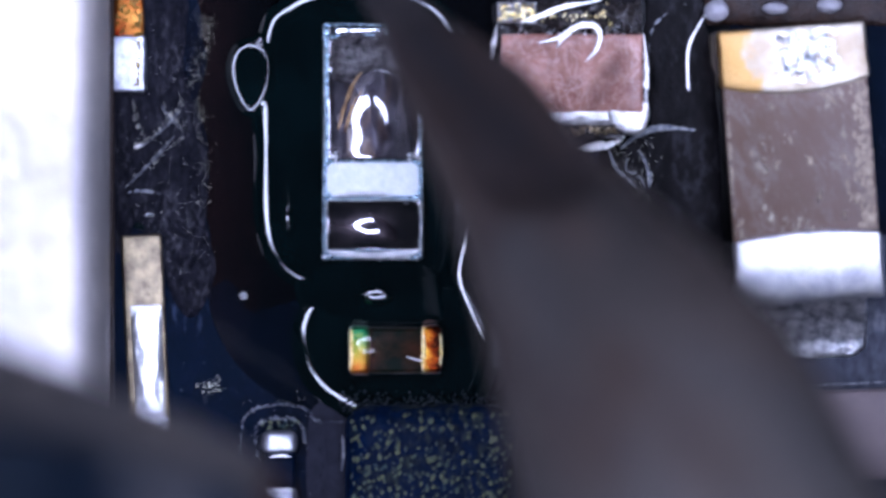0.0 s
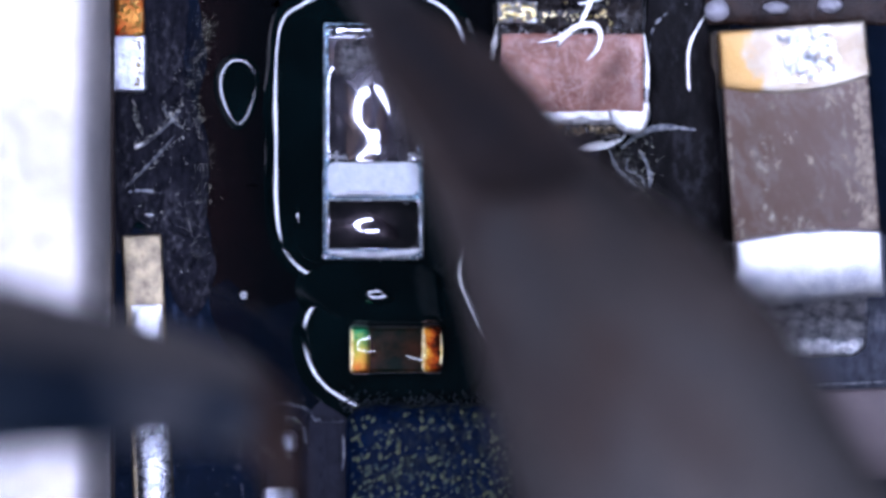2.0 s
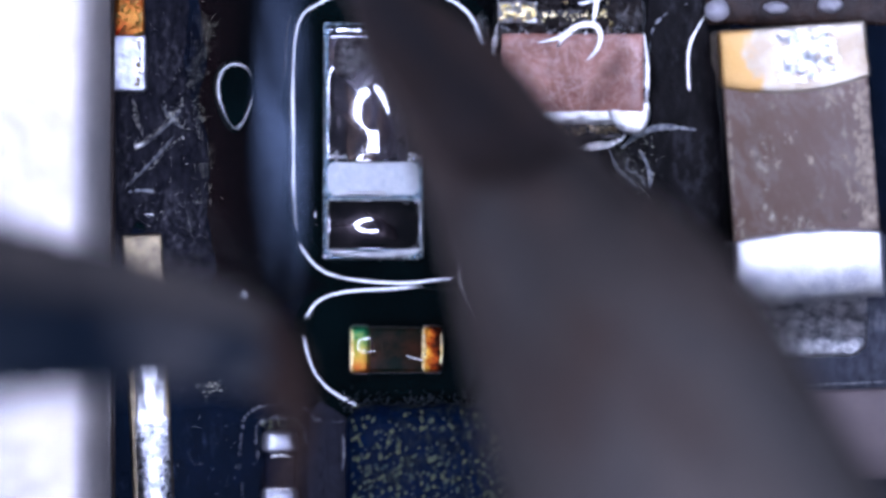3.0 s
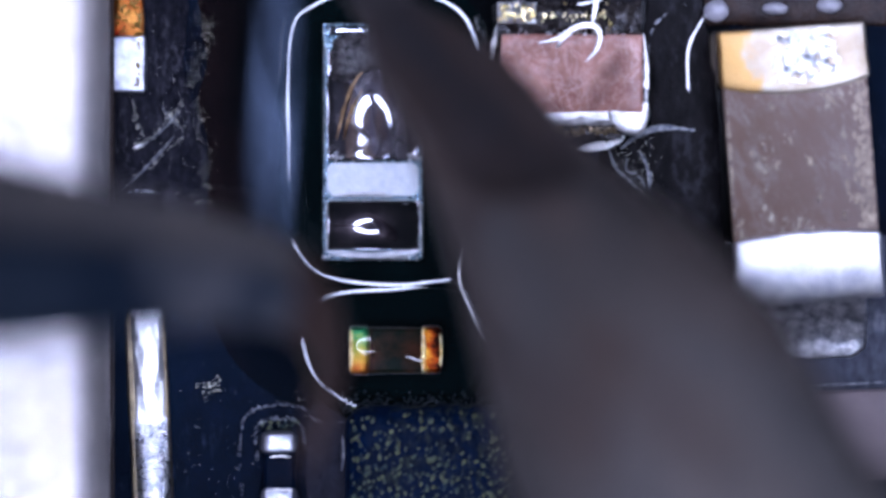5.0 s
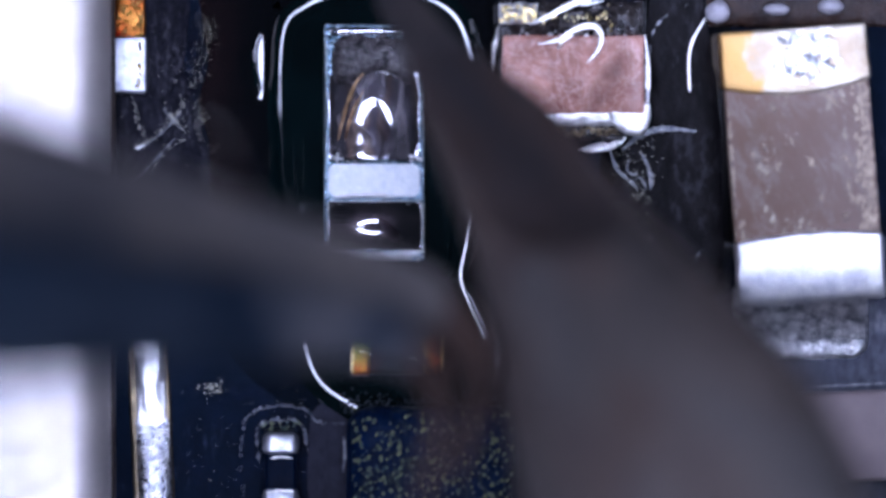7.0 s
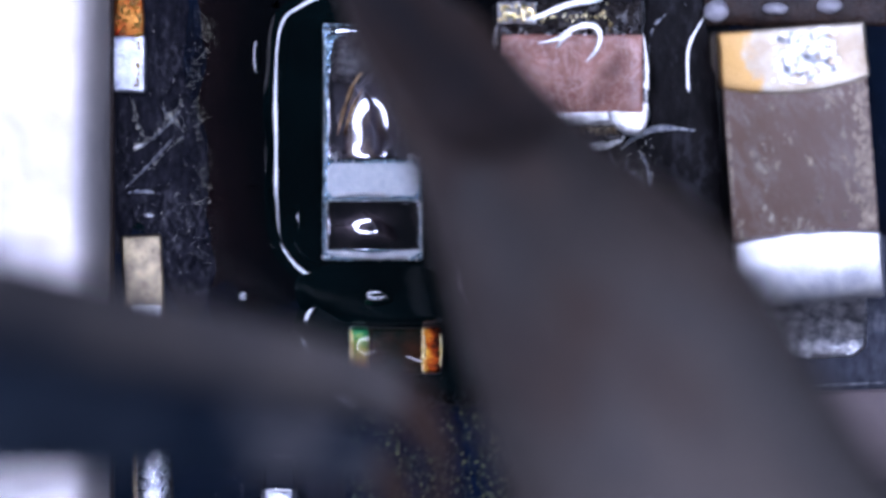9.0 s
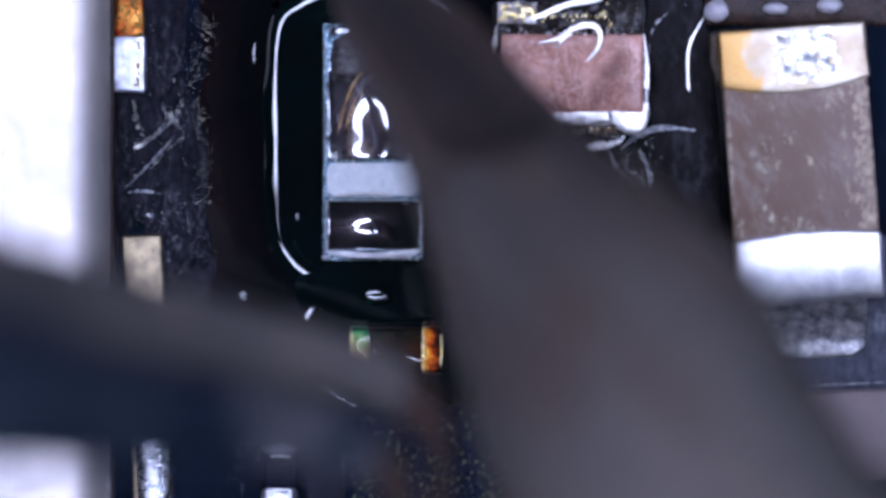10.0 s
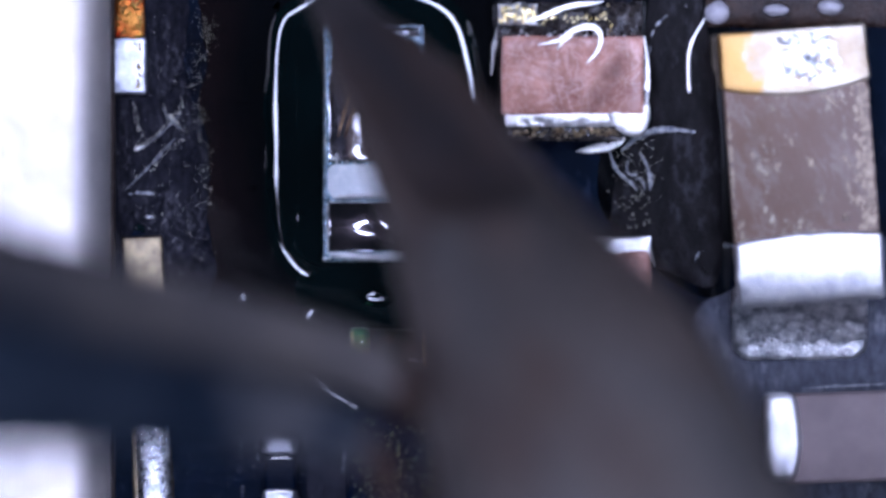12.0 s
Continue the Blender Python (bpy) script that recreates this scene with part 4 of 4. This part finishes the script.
# ---- residue on the board ----
def residue():
    rng = random.Random(11)
    crust = mound([(196, -60), (290, -70), (330, 0), (322, 120), (345, 200), (368, 300), (362, 400), (380, 480), (330, 560), (250, 400), (200, 420)], [(4, -1), (0, 1.5), (-6, 4), (-14, 5), (-24, 4.5)], 120, 2.5)
    whole("residue_crust", worn(crust, 1.5, 14), CRUST, 290, 330, "frosted crust of dried residue on the board", "residue", "structure")
    spots = []
    nests = [(352 + 14 * math.sin(y / 37.0) + rng.gauss(0, 9), y) for y in (rng.uniform(10, 460) for _ in range(60))]
    for _ in range(620):
        x, y = rng.choice(nests) if rng.random() < 0.6 else (rng.uniform(215, 370), rng.uniform(0, 500))
        x, y = x + rng.gauss(0, 7), y + rng.gauss(0, 9)
        r = rng.uniform(0.3, 0.7) * (2.0 if rng.random() < 0.07 else 1)
        spots.append((x, y, 4.5, r, r * rng.uniform(0.7, 1.5), r))
    for (xa, ya), (xb, yb), k in (((240, 268), (326, 184), 46), ((214, 332), (300, 252), 18), ((262, 300), (325, 240), 22), ((230, 165), (250, 245), 36), ((288, 190), (330, 232), 30)):
        for _ in range(k):
            f = rng.random()
            r = rng.uniform(0.4, 1.05)
            spots.append((xa + (xb - xa) * f + rng.gauss(0, 2.6), ya + (yb - ya) * f + rng.gauss(0, 2.6), 5, r, r * rng.uniform(0.8, 1.8), r, rng.uniform(20, 70)))
    for _ in range(80):
        x, y = rng.uniform(300, 600), rng.uniform(640, 890)
        r = rng.uniform(0.3, 0.7)
        spots.append((x, y, 1, r * 1.5, r, r))
    for _ in range(160):
        x, y = rng.gauss(1124, 20), rng.gauss(325, 50)
        r = rng.uniform(0.4, 1.1) * (1.8 if rng.random() < 0.1 else 1)
        spots.append((x, y, 6, r * rng.uniform(0.7, 1.6), r, r))
    for _ in range(40):
        x, y = rng.gauss(374, 13), rng.gauss(684, 8)
        r = rng.uniform(0.7, 1.6)
        spots.append((x, y, 1, r * rng.uniform(1, 2), r, r, rng.uniform(0, 90)))
    whole("residue_specks", worn(pebbles(spots), 0.35, 4), SPARK, 300, 300, "tiny pale specks of residue on the board", "residue", "stuff")
    left = [([(218, 336, 5), (250, 305, 6), (285, 268, 6), (309, 240, 5)], 1.5, RIDGE),
            ([(284, 186, 5), (300, 208, 6), (322, 230, 5)], 1.2, RIDGE),
            ([(236, 262, 5), (244, 259, 6), (254, 255, 5)], 2.4, GLEAM),
            ([(240, 268, 4), (285, 232, 5), (312, 204, 5), (326, 184, 4)], 1.4, RIDGE),
            ([(205, 345, 3), (250, 338, 4), (292, 344, 3)], 4, RIDGE)]
    pink = [([(1146, 110, 3), (1156, 50, 3), (1195, 14, 3), (1240, 4, 3)], 4, RIDGE),
            ([(868, 130, 12), (876, 70, 24), (900, 34, 40), (975, 22, 64), (1066, 0, 74)], 9, GLEAM),
            ([(950, 78, 97), (985, 70, 98), (1006, 56, 100), (1034, 46, 100), (1054, 50, 100), (1061, 68, 98), (1054, 90, 98), (1036, 110, 96)], 7.5, GLEAM),
            ([(926, 38, 100), (952, 30, 100), (1003, 10, 96), (1050, 2, 92)], 7, GLEAM),
            ([(984, 86, 96), (996, 70, 98), (1012, 60, 100)], 5, GLEAM),
            ([(896, 24, 66), (914, 10, 74), (934, 14, 76), (950, 6, 74)], 11, GLEAM),
            ([(1106, 240, 14), (1092, 250, 14), (1068, 260, 12), (1028, 266, 9)], 9, GLEAM),
            ([(1138, 60, 60), (1143, 110, 66), (1144, 150, 66), (1142, 190, 60)], 5, GLEAM)]
    middle = [([(1104, 421, 3), (1130, 424, 4), (1146, 440, 4), (1148, 456, 3)], 7, GLEAM),
              ([(1112, 272, 3), (1108, 300, 4), (1124, 306, 4), (1132, 284, 3)], 3, RIDGE),
              ([(1150, 282, 3), (1152, 316, 4), (1148, 350, 3)], 3, RIDGE),
              ([(1114, 330, 3), (1128, 312, 4), (1140, 330, 4), (1136, 362, 3)], 2.5, RIDGE),
              ([(1098, 264, 3), (1130, 238, 5), (1175, 226, 5), (1242, 232, 3)], 9, RIDGE)]
    lower = [([(1076, 262, 3), (1090, 298, 4), (1116, 322, 4), (1140, 352, 3)], 5, RIDGE),
              ([(1128, 262, 3), (1146, 300, 4), (1150, 372, 3)], 4, RIDGE),
              ([(1018, 266, 4), (1046, 258, 8), (1072, 250, 12)], 5, GLEAM),
              ([(930, 528, 30), (906, 546, 30), (903, 585, 26), (922, 636, 20), (962, 662, 14)], 8, GLEAM),
              ([(1040, 434, 70), (1090, 424, 80), (1140, 432, 70), (1158, 470, 40)], 6, GLEAM)]
    right = [([(606, 770, 3), (608, 800, 5), (605, 834, 3)], 4, RIDGE),
             # added in place of a highlight along the pool's right rim
             ([(833, 374, 20), (823, 430, 20), (813, 490, 18), (832, 545, 18), (858, 602, 14)], 3.4, GLEAM),
             ([(1222, 182, 3), (1217, 140, 4), (1220, 80, 4), (1248, 26, 4)], 3.6, GLEAM),
             ([(1228, 472, 3), (1234, 446, 4), (1254, 436, 3)], 4, RIDGE),
             ([(1420, 684, 3), (1490, 680, 3), (1580, 676, 3)], 3, RIDGE)]
    made = []
    for k, (pts, r, mat) in enumerate(left + pink + middle + lower + right):
        ob = whole("highlight_ridge" if mat is GLEAM else "residue_ridge", tube(pts, r * (0.8 if mat is GLEAM else 0.65), seed=k * 1.7, uneven=0.4 if mat is GLEAM else 0.9), mat, pts[1][0], pts[1][1],
              "ridge of wet flux, its highlight put into the colour" if mat is GLEAM else "thin pale ridge of dried residue", "residue", group="residue ridges", z=pts[1][2])
        made.append(ob)
    spots = [(rng.uniform(462, 530), 752 + rng.uniform(-8, 8), 3, 2.5, 2.5, 2) for _ in range(24)]
    spots += [(rng.uniform(620, 860), 728 + rng.uniform(-8, 8), 40, rng.uniform(2, 6), rng.uniform(2, 5), 3) for _ in range(26)]
    spots += [(738 + rng.gauss(0, 12), 690 + rng.gauss(0, 8), 6, 3, 4, 3) for _ in range(9)]
    whole("residue_specks", pebbles(spots), SPOT, 700, 740, "pale yellowish specks of residue beside the parts", "residue", "stuff")
    return made[len(left) + 3]


STRAND = residue()


# ---- smoke ----
def wisp(wide, tall, bend, mat, label):
    bm = bmesh.new()
    rows = []
    for j in range(25):
        v = 2 * j / 24 - 1
        rows.append([bm.verts.new((u * wide + bend * math.sin(v * 2.2), v * tall, 40 * math.sin(u * 2) + 30 * v)) for u in (2 * i / 12 - 1 for i in range(13))])
    for a, b in zip(rows, rows[1:]):
        for i in range(12):
            bm.faces.new((a[i], a[i + 1], b[i + 1], b[i]))
    ob = new("smoke_wisp", mesh("smoke_wisp", bm, mat, Vector((0, 0, 0))))
    ob.visible_shadow = False
    return tagged(ob, label, "smoke", "smoke wisps")


WISPS = [wisp(70, 330, 22, SMOKE, "thin bluish wisp of flux smoke in the air"), wisp(72, 330, -30, SMOKE, "thin bluish wisp of flux smoke in the air")]


# ---- tools ----
def hoop_loft(rows, closed=True):
    bm = bmesh.new()
    rows = [[bm.verts.new(p) for p in row] for row in rows]
    n = len(rows[0])
    for a, b in zip(rows, rows[1:]):
        for k in range(n):
            bm.faces.new((a[k - 1], a[k], b[k], b[k - 1]))
    if closed:
        bm.faces.new(rows[0])
        bm.faces.new(rows[-1])
    return bm


def soldering_iron():
    t = thing("soldering_iron", 784, 441, "brown oxidised soldering iron with a slanted flat tip", "soldering iron")
    ORIGIN[t] = Vector((0, 0, 0))
    t.location = (0, 0, 0)
    # distance from the start of the slanted face, radius, bow to the side
    prof = [(-170, 16, 6), (-160, 32, 6), (-130, 41, 7), (-60, 46, 9), (0, 50, 11), (40, 60, 13), (113, 84, 18), (215, 108, 30), (317, 122, 30), (408, 134, 25), (521, 158, 22),
            (634, 186, 18), (747, 219, 16), (861, 249, 12), (974, 276, 3), (1110, 288, -14), (1234, 287, -24), (1500, 290, -30), (2500, 300, -30), (6000, 310, -30)]

    def plane(s):
        return 8 + 0.16 * s + 90 * (max(0, s - 400) / 250) ** 2

    # finer stations between those of the profile
    prof = [tuple(a + (b - a) * k / 4 for a, b in zip(p, q)) for p, q in zip(prof, prof[1:]) for k in range(4)] + prof[-1:]

    def section(a, b, flat=None):
        """A stretch of the shaft; flat: only the slanted face (True) or all but it (False)."""
        rows = []
        for s, r, bow in prof[a:b]:
            rows.append([(s, bow + r * math.cos(u), min(r * math.sin(u), plane(s))) for u in (2 * math.pi * k / 64 for k in range(64))])
        bm = hoop_loft(rows, flat is None)
        if flat is not None:
            out = [f for f in bm.faces if all(abs(v.co.z - plane(v.co.x)) < 0.01 for v in f.verts) != flat]
            bmesh.ops.delete(bm, geom=out, context="FACES")
        return bm
    part("tinned_end", section(0, 19), IRON_END, t, "narrow tinned end", sharp=25)
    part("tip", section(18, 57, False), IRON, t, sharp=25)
    part("slanted_face", section(18, 57, True), DARK_FACE, t, "darker flat face, its shade put into the colour", sharp=25)
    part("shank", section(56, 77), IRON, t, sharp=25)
    return t


def tweezers():
    t = thing("tweezers", 784, 441, "dark steel tweezers with bent browned points", "tweezers")
    ORIGIN[t] = Vector((0, 0, 0))
    t.location = (0, 0, 0)

    def arm(side, stations, beak=()):
        rows = []
        for q in reversed(beak):
            # the end bends away across the arm and narrows to its point
            w, turn = 27 - 19 * q, min(1.0, 0.45 + 3 * q)
            rows.append([(-14 * math.sin(2.6 * q) + turn * w * math.cos(u), side * 22 + 18 + 175 * q + (1 - turn) * 1.3 * w * math.cos(u), 110 * (side > 0) - 40 * q + (22 - 14 * q) * math.sin(u)) for u in (2 * math.pi * k / 20 for k in range(20))])
        for s in stations:
            g = min(s, 1400)
            w, h = 42 + 0.064 * g, 26 + 0.06 * g
            bend = -112 * (1 - math.exp(-s / 70.0))
            y = bend + side * (22 + 0.056 * g)
            lift = (110 + 0.25 * min(s, 1600)) * (side > 0) + 0.00014 * min(s, 1600) ** 2
            w *= 1 + 0.00006 * min(s, 1600) * (side > 0)
            rows.append([(s, y + w * math.copysign(abs(math.cos(u)) ** 0.6, math.cos(u)), lift + h * math.copysign(abs(math.sin(u)) ** 0.6, math.sin(u)))
                         for u in (2 * math.pi * k / 20 for k in range(20))])
        return hoop_loft(rows)
    for side in (-1, 1):
        # one arm dark, one pale: shade across the pair put into the steel
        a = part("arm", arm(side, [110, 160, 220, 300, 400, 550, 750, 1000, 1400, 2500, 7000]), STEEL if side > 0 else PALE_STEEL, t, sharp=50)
        part("point", arm(side, [18, 35, 60, 90, 125], (0.05, 0.2, 0.4, 0.6, 0.8, 0.94, 1.0)), RUST, a, "browned point", sharp=50)
    return t


IRON_TOOL = soldering_iron()
TWEEZERS = tweezers()


def held(x, y, z, heading, rise, roll=0):
    """A tool whose point is at a grid place, its shaft rising away in a heading."""
    p = at(x, y, z)
    return pose(p.x, p.y, p.z, roll, -rise, heading)


def motions():
    iron = [(0.0, 709, 48, 57.4), (0.2, 610, -20, 57), (0.4, 665, 20, 56.9), (0.5, 662, 25, 56.8), (0.6, 668, 45, 56.6), (0.7, 690, 85, 56.4), (0.8, 662, 22, 56.2), (0.9, 662, 12, 55.9),
            (1.0, 682, 13, 55.7), (1.1, 733, 86, 55.7), (1.2, 732, 70, 55.7), (1.4, 740, 63, 55.8), (1.5, 730, 47, 55.8), (1.7, 690, 35, 55.8), (2.0, 672, 32, 55.9), (2.2, 664, 20, 56),
            (2.5, 668, 22, 56.1), (2.7, 660, 12, 56.2), (3.0, 652, 0, 56.5), (3.2, 652, 0, 56.5), (4.8, 664, 20, 56.1), (5.0, 671, 27, 56), (5.2, 672, 30, 56.2), (5.5, 633, -25, 56.7),
            (5.7, 648, -8, 57), (5.9, 672, 10, 57.3), (6.0, 687, 25, 57.4), (6.1, 767, 85, 57.3), (6.2, 841, 100, 57.3), (6.3, 740, 20, 57.2), (6.4, 722, 40, 57.1), (6.5, 733, 57, 57.1),
            (6.6, 708, 80, 57.6), (6.7, 640, 30, 58), (6.8, 743, 145, 58.6), (6.9, 842, 165, 59.1), (7.0, 753, 98, 59.6), (7.1, 675, 30, 59), (7.2, 685, 32, 58), (8.8, 630, -42, 55.6),
            (9.0, 625, -38, 55.3), (9.2, 618, -45, 55.4), (9.5, 615, -42, 55.5), (10.0, 615, -43, 55.8), (10.5, 610, -48, 55.9), (11.0, 600, -59, 56), (11.2, 602, -58, 56.2),
            (11.4, 590, -70, 56.4), (11.5, 546, -115, 56.5), (11.6, 530, -130, 57), (11.7, 600, -70, 57.6), (11.8, 612, -60, 58.6), (11.9, 628, 4, 59.6), (12.0, 604, 38, 59.8)]
    walk(IRON_TOOL, [(t, held(x, y, 700, -h, 33, -20)) for t, x, y, h in iron])
    tw = [(0.0, 520, 980, 13.5), (0.5, 516, 868, 8.8), (1.0, 520, 791, 5.3), (1.5, 520, 747, 6.2), (2.0, 525, 808, 7.2), (2.5, 540, 750, 8.1), (3.0, 545, 710, 7), (5.0, 600, 608, 5.6),
          (5.5, 620, 640, 5.6), (5.8, 612, 590, 6), (6.0, 615, 566, 6.3), (6.3, 650, 640, 7), (6.5, 700, 668, 8), (6.8, 780, 668, 8.5), (7.0, 845, 670, 9), (7.2, 835, 690, 9),
          (8.8, 780, 832, 6.3), (9.0, 781, 834, 6.4), (9.5, 785, 858, 6.8), (10.0, 782, 824, 7.6), (10.5, 780, 798, 7.5), (11.0, 776, 793, 7.5), (11.5, 771, 821, 6.9), (12.0, 765, 803, 8)]
    walk(TWEEZERS, [(t, held(x, y, 1080, 180 - h, 33)) for t, x, y, h in tw])
    # the two arms part and shift against each other: along, across, turn
    shifts = (((0.0, 0, 0, 0), (6.4, 0, 0, 0), (7.0, 0, 0, -1), (7.2, 0, 0, -1), (8.8, 0, -18, 0.6), (12.0, 0, -18, 0.6)),
              ((0.0, 80, 0, 0), (6.4, 90, -6, 0), (7.0, 140, 8, 0), (7.2, 140, 8, 0), (8.8, 130, 46, -3.4), (12.0, 130, 46, -3.4)))
    for arm, rows in zip((o for o in TWEEZERS.children if o.name.startswith("arm")), shifts):
        walk(arm, [(t, pose(dx * G, dy * G, 0, 0, 0, a)) for t, dx, dy, a in rows])
    pool = [(0.0, -26, 4), (0.6, -27, 4), (0.9, 18, 0), (1.05, 20, 0), (1.5, 0, 0), (1.8, -6, 0), (2.0, -9, 0), (2.3, 14, 0), (2.5, 17, 0), (3.0, 22, -2), (3.2, 20, -2), (5.0, 14, 0), (5.5, 10, -2),
            (6.0, -8, 0), (6.2, -2, 0), (6.5, 0, 0), (7.0, -3, 0), (9.0, -8, 0), (11.0, -10, 0), (12.0, -9, 0)]
    base = POOL.location.copy()
    walk(POOL, [(t, pose(base.x + dx * G, base.y - dy * G, base.z)) for t, dx, dy in pool])
    swim = (((0.0, 22, 0, 7, 9.5), (0.7, 22, 0, 7, 9.5), (1.2, 20, 0, -2, 9.5), (1.6, 18, 0, -4, 9.5), (2.0, 30, 0, -12, 6), (5.0, 30, 0, -14, 0), (5.8, 26, -10, -12, 4), (6.4, 24, -10, -4, 9.5),
             (7.2, 22, -12, -4, 9.5), (9.0, 24, -16, -5.5, 9.5), (10.5, 22, -26, -6, 9.5), (12.0, 20, -34, -7.5, 9.3)),
            ((0.0, 4, -2, 8, 0), (0.7, 4, -2, 8, 0), (1.0, -12, 18, -2, 0), (1.5, -10, 14, -1, 0), (2.0, -20, 24, -2, -1), (2.5, -22, 26, -3, -2), (3.2, -26, 32, -4, -2), (4.8, -30, 14, -15, 0), (12.0, -30, 14, -16, 0)))
    for ob, rows in zip(BUBBLES, swim):
        base = ob.location.copy()
        walk(ob, [(t, pose(base.x + dx * G, base.y - dy * G, base.z + dz * G, 0, ry, 0)) for t, dx, dy, dz, ry in rows])
    for ob in (BRIDGE, DROP):
        base = ob.location.copy()
        walk(ob, [(t, pose(base.x, base.y, base.z + dz * G)) for t, dz in ((0.0, 0), (2.5, 0), (2.9, -20), (3.2, -22), (5.0, -22), (5.6, -22), (6.0, 0), (9.0, 0), (12.0, 0))])
    base = STRAND.location.copy()
    walk(STRAND, [(t, pose(base.x + dx * G, base.y - dy * G, base.z, 0, 0, a)) for t, dx, dy, a in
                  ((0.0, -6, 4, 0), (1.3, -2, 2, 0), (2.1, 92, -8, 52), (2.5, 100, -11, 61), (5.5, 100, -11, 61), (6.0, 96, -11, 58), (6.5, 60, -4, 30), (7.2, 6, 0, 2), (12.0, 0, 0, 0))])
    for ob, rows in zip(SOLDERS, (((0.0, -3, 1), (0.8, -4, 1), (1.05, -4, 1), (1.4, 0.5, 0), (2.5, 3, -1.5), (3.2, 2, -1), (5.0, -2, -2), (6.2, -3, -2), (9.0, -4, 0), (12.0, -4, 0)),
                                  ((0.0, 0, 0), (2.0, 0.5, 0.5), (5.5, 0, 0.5), (7.0, -0.5, -1), (9.0, 0, 1), (12.0, 0, 1)))):
        walk(ob, [(t, pose(0, 0, 0, rx, ry, 0)) for t, rx, ry in rows])
    # place, lean and how far the wisp is turned edge-on
    puffs = (((0.0, 330, -700, 0, 0), (0.5, 350, -400, 5, 0), (0.8, 440, 130, 12, 0), (1.0, 476, 120, 4, 0), (1.3, 490, -400, 0, 30), (2.0, 500, -450, 0, 58), (2.3, 505, 180, 4, 72), (2.7, 508, 240, 5, 72),
              (3.2, 500, 200, 4, 72), (5.0, 492, 180, 2, 74), (5.5, 480, -190, 2, 60), (6.0, 470, -420, 0, 0), (12.0, 470, -600, 0, 0)),
             ((0.0, 250, -700, 20, 0), (0.5, 270, -420, 20, 0), (0.7, 300, 40, 22, 0), (0.8, 350, 60, 24, 0), (1.0, 410, 40, 24, 0), (1.3, 300, -420, 20, 0), (12.0, 250, -600, 20, 0)))
    for ob, rows in zip(WISPS, puffs):
        walk(ob, [(t, Matrix.Translation(at(x, y, 420)) @ pose(0, 0, 0, 0, a, r)) for t, x, y, r, a in rows])


motions()
